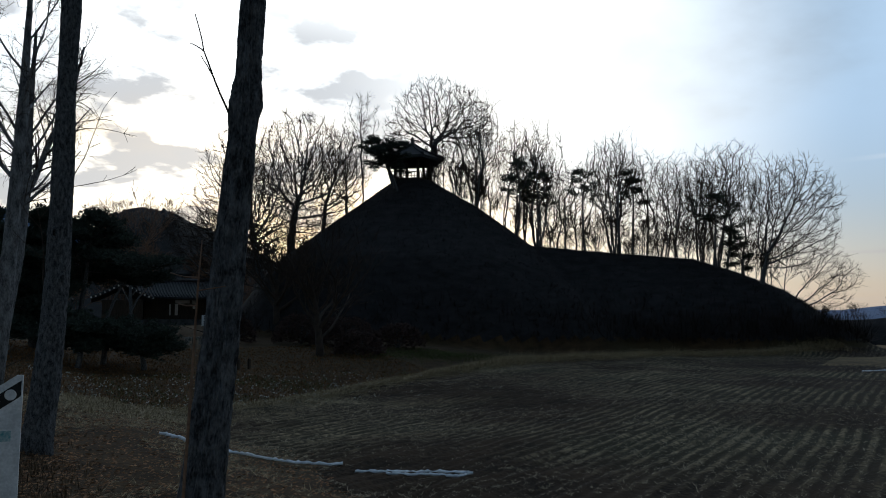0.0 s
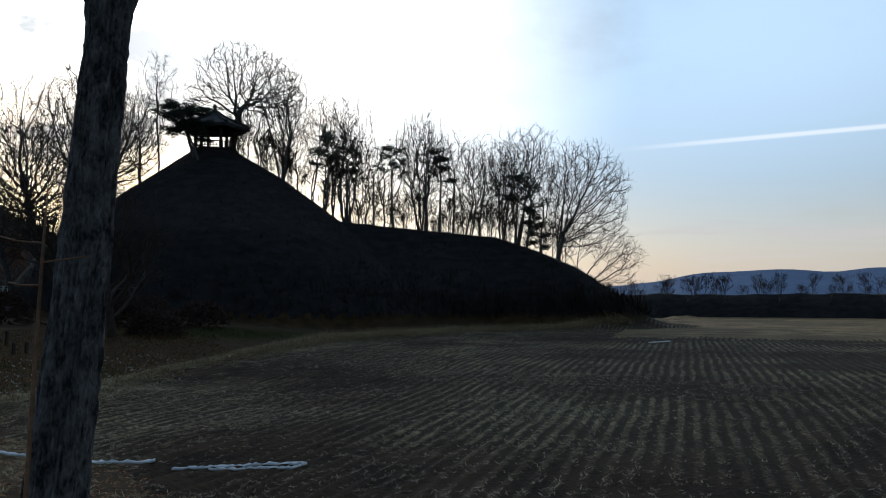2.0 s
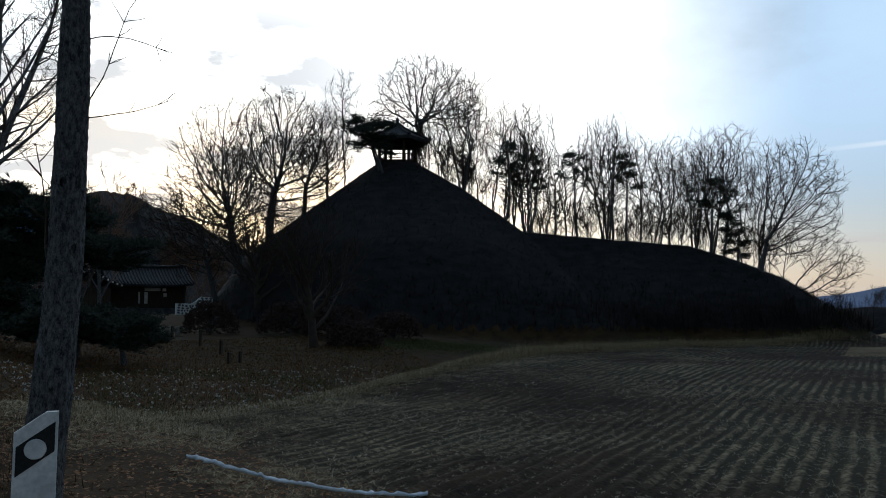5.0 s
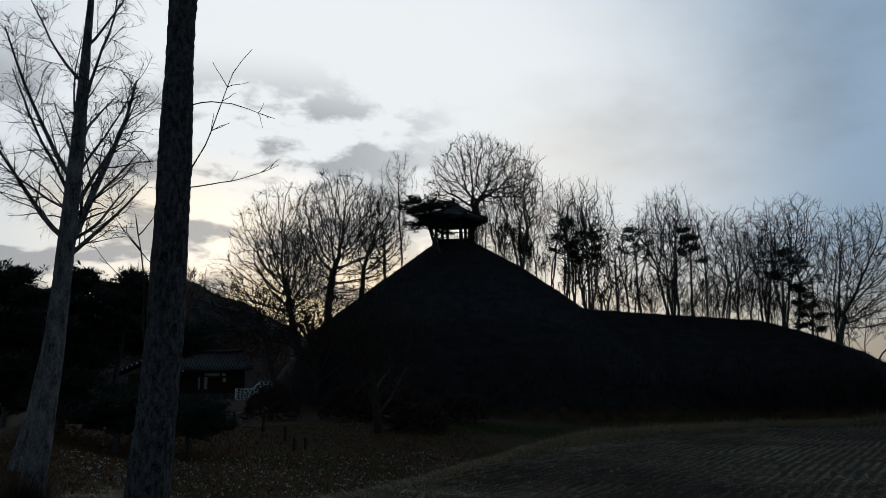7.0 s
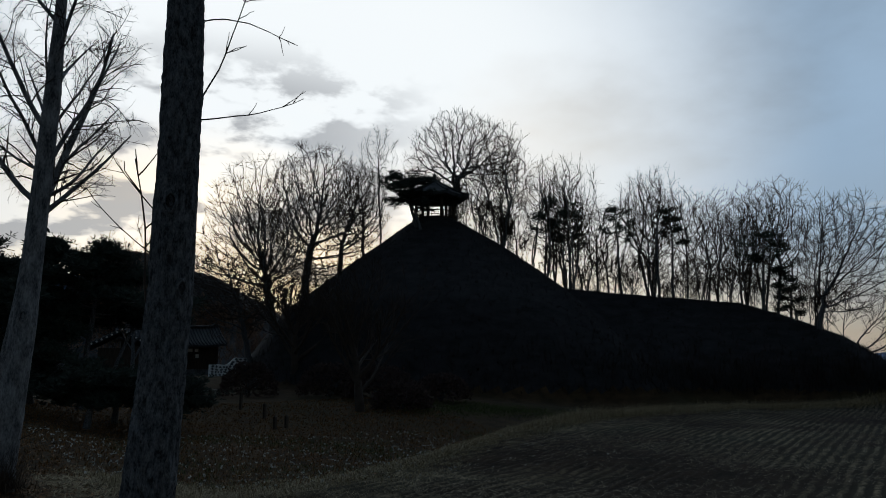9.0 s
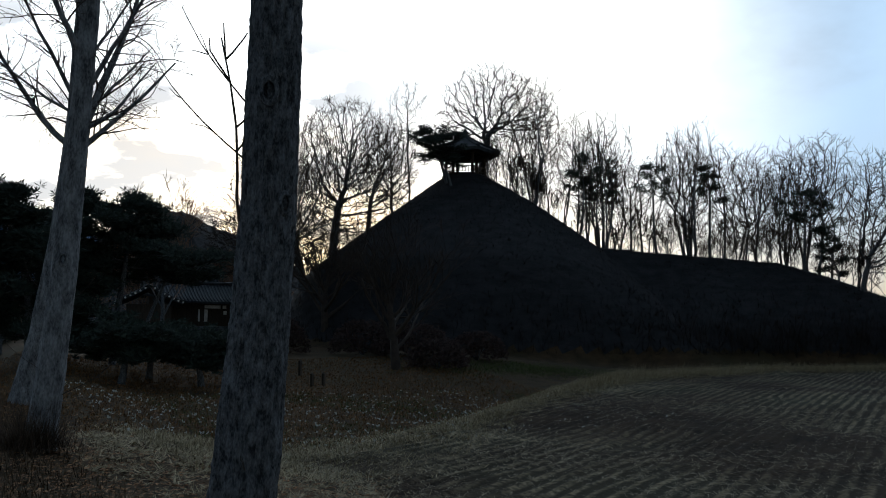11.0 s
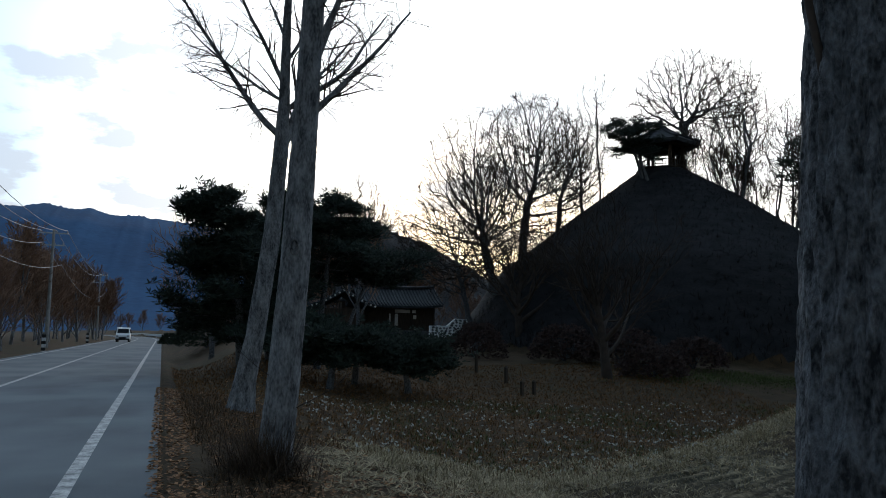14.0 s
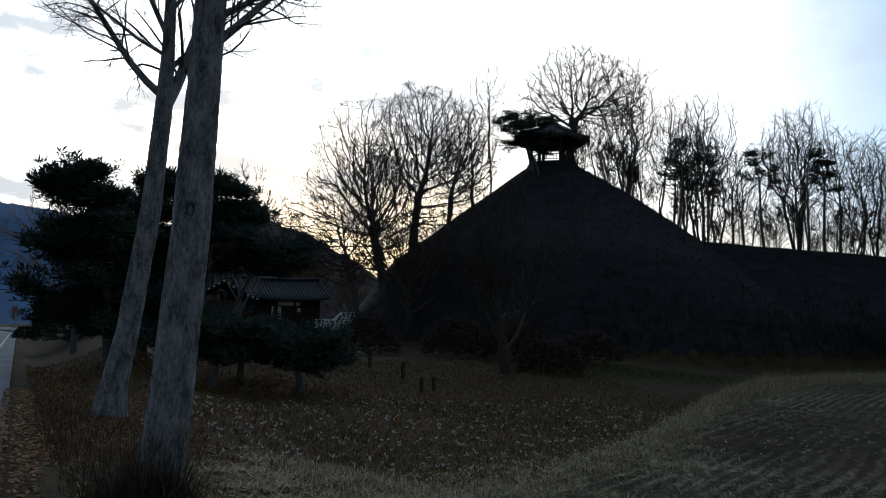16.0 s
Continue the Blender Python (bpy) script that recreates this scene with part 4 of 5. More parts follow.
grown("wide-crowned leafless tree at the end of the ridge", 106, 61.2, 41.6, [[(61.4, 41.3, 6.4), (61.6, 41.0, 8.0)]],
      [(62.9, 39.3, 11.0, 4.0, 4.0, 5.3)], 1700, up=0.1, tip=0.015)
grown("low sprawling leafless tree at the ridge's end", 107, 63.0, 39.9, [[(63.4, 39.3, 3.2)]],
      [(64.8, 37.4, 5.4, 2.5, 2.5, 2.6)], 600, up=0.1, tip=0.014)
# the ridge wood: a few shapes, each used several times
shapes = []
for k in range(8):
    lean = 0.35 * math.sin(k * 2.3)
    stems = [[(0, 0, 0), (lean, 0.1, 2.2), (lean * 1.9, 0.2, 3.6 + 0.5 * (k % 3))]]
    if k % 3 != 1:
        stems.append([(0, 0, 0), (-0.35 - lean, 0.25, 2.6), (-0.75 - lean, 0.4, 4.4)])
    w, c = colonise(120 + k, (0, 0, 0), stems, [(lean * 2.2 - 0.3, 0.2, 7.6, 2.5 + 0.25 * (k % 4), 2.6, 3.8), (-0.2, 0, 4.8, 1.9, 1.9, 2.4)], 500,
                    up=0.16, step=0.42, kill=0.54, tip=0.015, twigs=2, twig_len=0.7, jitter=0.26, power=2.35)
    shapes.append(tree_of(w, c, label="tall thin leafless tree in the ridge wood", group="trees of the ridge wood", at=pose(0, 0, -50)))
rng = random.Random(5)
steps = np.concatenate([[0], np.cumsum(np.hypot(np.diff(RIDGE_NP[:, 0]), np.diff(RIDGE_NP[:, 1])))])


def along(f):
    """A place on the crest, at the part f of its length."""
    d = f * steps[-1]
    return float(np.interp(d, steps, RIDGE_NP[:, 0])), float(np.interp(d, steps, RIDGE_NP[:, 1]))


spots = []
for k in range(6):
    x, y = along(0.03 + 0.036 * k)
    spots.append((x + rng.uniform(0.5, 3.5), y + rng.uniform(0, 3.5), 0.6 + 0.07 * k))
for k in range(32):
    f = k / 31
    x, y = along(0.13 + 0.77 * f)
    spots.append((x + rng.uniform(0.0, 4.5), y + rng.uniform(-0.5, 4.5), 1.16 - 0.1 * f))
for k, (x, y, size) in enumerate(spots):
    m = stand(x, y, -0.15, rng.uniform(0, 360), size * rng.uniform(0.82, 1.05))
    if k < 8:
        shapes[k].matrix_basis = m
    else:
        copy_thing(shapes[k % 8], m).matrix_basis = m
# undergrowth on the ridge
low = []
for k in range(3):
    w, c = grow(140 + k, 4.2, 0.05, 0.1, 8, (4, 3, 2), 0.8, 0.55, 0.07, min_r=0.015)
    low.append(tree_of(w, c, "shrub", "leafless shrub in the ridge undergrowth", "shrubs of the ridge wood", at=pose(0, 0, -50), twig=TWIG))
for k in range(64):
    x, y = along(rng.uniform(0.03, 0.97))
    x, y = x + rng.uniform(-1.0, 3), y + rng.uniform(-1.0, 3)
    m = stand(x, y, -0.1, rng.uniform(0, 360), rng.uniform(0.5, 1.05))
    if k < 3:
        low[k].matrix_basis = m
    else:
        copy_thing(low[k % 3], m).matrix_basis = m
# pines among them
pine(201, 5.3, 2.1, 0.17, 0.58, 12, 7, (-0.3, 0.0), stand(37.2, 64.4), "leaning dark pine with a flat crown beside the pavilion", 0.36, True)
pine(207, 4.2, 2.4, 0.14, 0.55, 11, 6, (-0.15, 0.1), stand(37.2, 63.6), "dark flat-topped pine against the pavilion", 0.36, True)
pine(202, 8.0, 3.0, 0.15, 0.5, 9, 4, (0.05, 0), stand(48.8, 60.2), "dark pine with a sparse flat crown on the ridge", 0.36, True)
pine(208, 8.6, 2.6, 0.15, 0.55, 9, 4, (0.1, 0), stand(50.6, 59.0), "dark pine with a ragged crown on the ridge", 0.36, True)
pine(203, 9.0, 2.2, 0.15, 0.6, 7, 5, (0, 0), stand(57.0, 52.5), "thin dark pine in the ridge wood", 0.34)
pine(204, 7.4, 2.8, 0.15, 0.5, 10, 4, (0.1, 0), stand(61.0, 46.2), "dark pine near the end of the ridge", 0.36, True)
pine(205, 9.0, 2.3, 0.14, 0.55, 7, 5, (0.03, 0), stand(53.8, 55.6), "thin dark pine in the ridge wood", 0.34)
pine(206, 5.0, 1.9, 0.08, 0.15, 10, 5, (0, 0), stand(62.0, 43.8), "small dark pine on the ridge slope", 0.3)

# ---- lawn and pines by the road ----
pine(211, 7.6, 2.6, 0.2, 0.12, 22, 9, (-0.02, 0), stand(3.9, 43.5), "broad dark pine with boughs down to the lawn", 0.36, dense=True)
pine(212, 7.9, 2.0, 0.22, 0.14, 22, 9, (0.05, 0), stand(5.2, 44.6), "tall broad dark pine with boughs down to the lawn", 0.36, dense=True)
pine(213, 8.2, 3.0, 0.18, 0.6, 12, 8, (0.04, 0), stand(7.3, 45.5), "tall dark pine with a spreading upper crown", 0.36, dense=True)
pine(217, 5.9, 2.5, 0.14, 0.74, 9, 7, (0.2, 0), stand(8.4, 46.5), "slanting dark pine with a flat crown", 0.34, True, dense=True)
pine(214, 2.0, 1.5, 0.17, 0.62, 12, 9, (-0.2, 0.0), stand(9.3, 38.0), "low dark pine with a flat spreading crown beside the lawn", 0.24, True, dense=True)
pine(215, 2.3, 1.7, 0.17, 0.6, 12, 9, (0.15, 0.0), stand(6.3, 38.3), "low crooked dark pine beside the lawn", 0.26, True, dense=True)
pine(216, 2.2, 1.6, 0.17, 0.6, 11, 9, (0.1, 0.1), stand(7.8, 40.5), "low dark pine behind others at the lawn's edge", 0.24, True, dense=True)
w, c = grow(301, 8.5, 0.26, 0.3, 9, (6, 5, 4), 0.95, 0.6, 0.06, min_r=0.01, leader=0.5, taper=0.5)
tree_of(w, c, label="dark leafless tree on the lawn before the mound", at=stand(19.9, 42.0), bark=TWIG)
w, c = grow(305, 9.5, 0.3, 0.25, 10, (6, 5, 5), 1.1, 0.7, 0.05, min_r=0.01, leader=0.4, taper=0.5)
tree_of(w, c, label="dark many-limbed leafless tree before the mound", at=stand(24.0, 60.0), bark=TWIG)
w, c = grow(302, 9.5, 0.16, 0.2, 9, (6, 5, 5), 0.75, 0.48, 0.06, min_r=0.014)
tree_of(w, c, label="leafless tree glowing against the sunset", at=stand(13.5, 64.0), twig=TWIG_RED)
w, c = grow(303, 8.0, 0.15, 0.2, 9, (6, 5, 4), 0.8, 0.5, 0.06, min_r=0.014)
tree_of(w, c, label="leafless tree behind the tiled houses", at=stand(18.5, 88.0), twig=TWIG)
w, c = grow(304, 7.5, 0.15, 0.15, 9, (6, 5, 4), 0.9, 0.5, 0.03, min_r=0.012)
tree_of(w, c, label="leafless tree beside the pines", at=stand(3.2, 52.0), twig=TWIG_RED)


def shrub(seed, x, y, r, h, label, group="", material=None):
    """A dense evergreen shrub: stems under a dome of leaf tufts."""
    rng = random.Random(seed)
    t = thing("shrub", label, "shrub", group, at=stand(x, y, -0.05))
    stems, centres = [], []
    for k in range(9):
        a = rng.uniform(0, 6.28)
        stems.append(branch(rng, Vector((0, 0, 0)), Vector((math.cos(a) * 0.6, math.sin(a) * 0.6, 1)), h * 0.8, 0.03, 4, 0.15, 0.02))
    for k in range(int(420 * r)):
        a, z = rng.uniform(0, 6.28), rng.random() ** 0.8
        rad = r * math.sqrt(max(0.0, 1 - z * z * 0.9)) * rng.uniform(0.72, 1.03) * (1 + 0.15 * noise.noise(Vector((math.cos(a) * 2, math.sin(a) * 2, z * 3 + seed))))
        centres.append(Vector((math.cos(a) * rad, math.sin(a) * rad, 0.1 + z * h * rng.uniform(0.85, 1.05))))
    V, F = tubes(stems, 5)
    piece("stems", mesh("stems", V, F, BARK), t)
    piece("foliage", tuft_mesh("foliage", rng, centres, 0.2, 7, material or SHRUB, 0.045), t)
    return t


# ---- garden before the mound ----
for k, (x, y, r, h) in enumerate([(21.8, 49.6, 2.0, 1.9), (23.6, 46.5, 2.3, 1.8), (18.0, 53.0, 1.8, 2.0), (22.3, 42.0, 1.6, 1.3), (26.5, 44.5, 1.8, 1.5)]):
    shrub(400 + k, x, y, r, h, "dense dark reddish shrub at the mound's foot", "shrubs at the mound's foot", RED_SHRUB)
shrub(410, 3.4, 60.0, 2.0, 1.6, "low dark evergreen shrub near the road")
shrub(411, 1.7, 112.0, 1.25, 1.35, "clipped rounded bush on the road shoulder")
shrub(412, 5.0, 66.0, 2.2, 2.0, "reddish bare shrub beyond the pines", material=BRUSH)


def stake(x, y, h):
    t = thing("garden_stake", "short dark wooden stake in the lawn", "stake", "stakes on the lawn", at=stand(x, y, 0, 20))
    bm = boxed(-0.06, 0.06, -0.06, 0.06, -0.2, h, 0.012)
    part("post", bm, WOOD, t)
    bm = bmesh.new()
    bmesh.ops.create_cone(bm, cap_ends=True, segments=4, radius1=0.09, radius2=0.0, depth=0.07, matrix=Matrix.Translation((0, 0, h + 0.035)) @ Matrix.Rotation(radians(45), 4, "Z"))
    part("cap", bm, WOOD, t)


for x, y, h in [(14.7, 50.0, 0.7), (14.7, 45.0, 0.85), (14.4, 41.0, 0.65), (13.7, 38.0, 0.5), (14.3, 38.2, 0.5)]:
    stake(x, y, h)


def bench(x, y, turn):
    t = thing("stone_bench", "pale stone slab bench on two blocks", "bench", at=stand(x, y, 0, turn))
    part("seat", boxed(-0.75, 0.75, -0.2, 0.2, 0.38, 0.5, 0.02), CONCRETE, t)
    for s in (-0.5, 0.5):
        part("leg", boxed(s - 0.1, s + 0.1, -0.16, 0.16, -0.1, 0.38, 0.015), CONCRETE, t)


bench(15.8, 54.0, 10)


def low_table(x, y):
    t = thing("stone_table", "low dark stone table in the garden", "table", at=stand(x, y, 0, 35))
    part("top", boxed(-0.6, 0.6, -0.5, 0.5, 0.42, 0.55, 0.03), STONE, t)
    for s in (-0.35, 0.35):
        part("leg", boxed(s - 0.12, s + 0.12, -0.3, 0.3, -0.1, 0.42, 0.02), STONE, t)


low_table(21.0, 60.0)

# ---- tiled houses and stone wall ----


def tiled_house(x, y, z, length, depth, wall_h, rise, turn, label, white=True, panels=()):
    """A low tiled house; its ridge runs along its own x axis."""
    t = thing("tiled_house", label, "house", at=pose(x, y, z, 0, 0, turn))
    L, D = length / 2, depth / 2
    part("foundation", boxed(-L - 0.2, L + 0.2, -D - 0.2, D + 0.2, -1.5, 0.15, 0.03), STONE, t)
    wall = part("wall", boxed(-L, L, -D, D, 0.15, wall_h, 0.0), WOOD, t, "dark timber wall")
    over = 0.9
    R, S = L + over * 0.7, D + over

    def roof_z(f, e):
        """f: 0 at the ridge, 1 at the eave; e: 0 at mid, 1 at the gable ends."""
        return wall_h + 0.12 + (rise + 0.25) * (1 - f) ** 1.25 + 0.22 * e ** 3 - 0.2 * (1 - (1 - f)) * 0.4

    V, F = [], []
    nx, ny = 14, 9
    for i in range(nx + 1):
        u = -1 + 2 * i / nx
        for j in range(-ny, ny + 1):
            f = abs(j) / ny
            V.append((u * R, S * j / ny, roof_z(f, abs(u))))
    w = 2 * ny + 1
    for i in range(nx):
        for j in range(w - 1):
            a = i * w + j
            F.append((a, a + w, a + w + 1, a + 1))
    n0 = len(V)
    V += [(vx, vy, vz - 0.2) for vx, vy, vz in V]
    F += [tuple(n0 + q for q in reversed(f)) for f in F[:nx * (w - 1)]]
    for i in range(nx):
        for j in (0, w - 1):
            a = i * w + j
            F.append((a, a + w, a + w + n0, a + n0))
    for j in range(w - 1):
        for i in (0, nx):
            a = i * w + j
            F.append((a, a + 1, a + 1 + n0, a + n0))
    roof = piece("roof", mesh("roof", V, F, TILE, False), t)
    rows = int(2 * R / 0.3)
    for i in range(rows + 1):
        u = -1 + 2 * i / rows
        for side in (-1, 1):
            pts = [Vector((u * R, side * S * f, roof_z(f, abs(u)) + 0.03)) for f in (0.0, 0.25, 0.5, 0.75, 1.0)]
            Vt, Ft = tubes([(pts, [0.075] * 5)], 6)
            piece("roof_rib", mesh("roof_rib", Vt, Ft, TILE, True), roof)
    pts = [Vector((u * R * 1.01, 0, roof_z(0, abs(u)) + 0.12)) for u in (-1, -0.7, -0.35, 0, 0.35, 0.7, 1)]
    Vt, Ft = tubes([(pts, [0.17] * 7)], 8)
    piece("ridge", mesh("ridge", Vt, Ft, TILE, True), roof)
    if white:
        disc = bmesh.new()
        bmesh.ops.create_cone(disc, cap_ends=True, segments=10, radius1=0.085, radius2=0.075, depth=0.08, matrix=Matrix.Rotation(radians(90), 4, "Y"))
        me = bpy.data.meshes.new("tile_end")
        disc.to_mesh(me)
        disc.free()
        me.materials.append(PLASTER)
        for end in (-1, 1):
            for j in range(-7, 8):
                f = abs(j) / 7
                piece("tile_end", me, roof, Matrix.Translation((end * (R + 0.03), S * j / 7, roof_z(f, 1) - 0.06)))
    for x0, x1, z0, z1 in panels:
        part("plaster_panel", boxed(x0, x1, -D - 0.03, -D + 0.02, z0, z1, 0.006), PLASTER, t, "white plaster panel")
    for k in range(int(length / 1.8) + 1):
        q = -L + length * k / int(length / 1.8)
        part("post", boxed(q - 0.09, q + 0.09, -D - 0.06, -D + 0.08, 0.1, wall_h, 0.01), WOOD, t)
    return t


tiled_house(15.5, 78.0, 1.7, 6.0, 3.4, 1.95, 1.0, 80, "small tiled gatehouse with white tile ends along its gable")
tiled_house(21.2, 81.5, 1.8, 6.6, 4.0, 2.3, 1.35, 0, "low tiled house with dark timber and white plaster panels", False,
            [(-1.15, -0.85, 0.55, 1.65), (-0.45, -0.15, 0.55, 1.65), (-0.45, 1.55, 1.75, 2.05), (1.3, 1.6, 1.2, 1.55)])
tiled_house(23.0, 92.0, 2.2, 9.0, 5.0, 2.7, 1.8, -8, "larger tiled house behind the garden wall", False)


def stone_wall(x0, y0, x1, y1, h0, h1):
    d = Vector((x1 - x0, y1 - y0, 0))
    L = d.length
    t = thing("stone_wall", "low garden wall of pale fieldstones set in lime mortar", "wall", at=pose(x0, y0, 0, 0, 0, math.degrees(math.atan2(d.y, d.x))))
    bm = bmesh.new()
    n = 24
    rows = []
    for i in range(n + 1):
        f = i / n
        top = h0 + (h1 - h0) * smooth(f, 0.3, 0.5) + 0.06 * noise.noise(Vector((f * 9, 2, 0)))
        rows.append([bm.verts.new(v) for v in ((L * f, -0.2, 0.8), (L * f, -0.18, top), (L * f, 0.18, top), (L * f, 0.2, 0.8))])
    for a, b in zip(rows, rows[1:]):
        for j in range(3):
            bm.faces.new((a[j], b[j], b[j + 1], a[j + 1]))
    bm.faces.new(rows[0]), bm.faces.new(rows[-1][::-1])
    part("core", bm, PALE_MORTAR, t, "pale lime mortar")
    rng = random.Random(8)
    kinds = []
    for k in range(4):
        bm = bmesh.new()
        bmesh.ops.create_icosphere(bm, subdivisions=1, radius=1)
        for v in bm.verts:
            v.co = v.co * rng.uniform(0.82, 1.1)
        me = bpy.data.meshes.new("stone")
        bm.to_mesh(me)
        bm.free()
        me.materials.append(STONE)
        kinds.append(me)
    zz = 1.5
    while zz < max(h0, h1):
        x = rng.uniform(0.05, 0.25)
        while x < L - 0.1:
            w = rng.uniform(0.1, 0.2)
            if zz < h0 + (h1 - h0) * smooth((x + w) / L, 0.3, 0.5) - 0.05:
                piece("stone", rng.choice(kinds), t, Matrix.Translation((x + w, -0.18, zz + rng.uniform(-0.04, 0.04))) @ Matrix.Rotation(rng.uniform(-0.5, 0.5), 4, "Y") @ Matrix.Diagonal((w * 0.85, 0.07, rng.uniform(0.08, 0.12), 1)))
            x += 2 * w
        zz += 0.21
    return t


stone_wall(20.5, 68.9, 24.7, 68.4, 2.3, 2.85)

# ---- road furniture ----


def marker_post(x, y, turn):
    z = land(x, y)
    t = thing("marker_post", "white roadside obstacle marker with black diagonals and a round reflector", "marker post", at=pose(x, y, z, 0, 0, turn))
    H = 1.2 - z
    bm = bmesh.new()
    outline = [(-0.1, 0.0), (0.1, 0.0), (0.1, H), (0.045, H), (-0.1, H - 0.1)]
    a = [bm.verts.new((px, -0.02, pz)) for px, pz in outline]
    b = [bm.verts.new((px, 0.02, pz)) for px, pz in outline]
    bm.faces.new(a), bm.faces.new(b[::-1])
    for i in range(5):
        bm.faces.new((a[i], b[i], b[(i + 1) % 5], a[(i + 1) % 5]))
    part("plate", bm, WHITE_SIGN, t, "white enamel plate")
    for zc in (H - 0.2,):
        bm = bmesh.new()
        q = [(-0.088, zc - 0.12), (0.088, zc + 0.0), (0.088, zc + 0.15), (-0.088, zc + 0.03)]
        a = [bm.verts.new((px, -0.024, pz)) for px, pz in q]
        b = [bm.verts.new((px, -0.0205, pz)) for px, pz in q]
        bm.faces.new(a)
        for i in range(4):
            bm.faces.new((a[i], b[i], b[(i + 1) % 4], a[(i + 1) % 4]))
        part("black_band", bm, BLACK, t, "black diagonal band")
    bm = bmesh.new()
    bmesh.ops.create_cone(bm, cap_ends=True, segments=24, radius1=0.052, radius2=0.048, depth=0.012, matrix=Matrix.Translation((0, -0.03, H - 0.185)) @ Matrix.Rotation(radians(90), 4, "X"))
    part("reflector", bm, WHITE_SIGN, t, "round white reflector")
    bm = boxed(-0.07, 0.02, -0.025, -0.021, H - 0.62, H - 0.52)
    part("sticker", bm, surface("teal_sticker", (0.1, 0.3, 0.32), (0.5, 0.55, 0.55), 30, bump=0), t, "worn teal and white sticker")


marker_post(1.68, 8.3, -12)


def guard_rail(y0, y1):
    t = thing("guard_rail", "pale steel guard rail along the bend", "guard rail")
    bm = bmesh.new()
    prof = [(0, 0.3), (-0.05, 0.42), (0, 0.55), (-0.05, 0.68), (0, 0.82), (0.05, 0.82), (0.05, 0.3)]
    prev = None
    for i in range(40):
        y = y0 + (y1 - y0) * i / 39
        x = road_x(y) + 1.6 + 2.0 * smooth(190 - y, 0, 40)
        ring = [bm.verts.new((x + a, y, b)) for a, b in prof]
        if prev:
            for j in range(7):
                bm.faces.new((prev[j], ring[j], ring[(j + 1) % 7], prev[(j + 1) % 7]))
        prev = ring
    part("rail", bm, WHITE_SIGN, t)
    for i in range(0, 40, 2):
        y = y0 + (y1 - y0) * i / 39
        x = road_x(y) + 1.68 + 2.0 * smooth(190 - y, 0, 40)
        part("post", boxed(x - 0.05, x + 0.05, y - 0.05, y + 0.05, -0.4, 0.72), METAL, t)


guard_rail(150, 300)


def small_sign(x, y):
    t = thing("delineator", "small white roadside delineator post", "delineator", at=stand(x, y))
    part("post", boxed(-0.05, 0.05, -0.03, 0.03, -0.2, 1.2, 0.01), METAL, t)
    part("plate", boxed(-0.35, 0.35, -0.06, -0.03, 1.0, 2.1, 0.02), WHITE_SIGN, t)


small_sign(3.6, 150)


def striped_post(x, y):
    t = thing("warning_post", "black and white striped roadside post", "post", at=stand(x, y))
    for k in range(6):
        part("stripe", boxed(-0.15, 0.15, -0.04, 0.04, -0.1 + k * 0.25, 0.15 + k * 0.25, 0.005), BLACK if k % 2 else WHITE_SIGN, t)


striped_post(-7.9, 118)
striped_post(-7.7, 78)


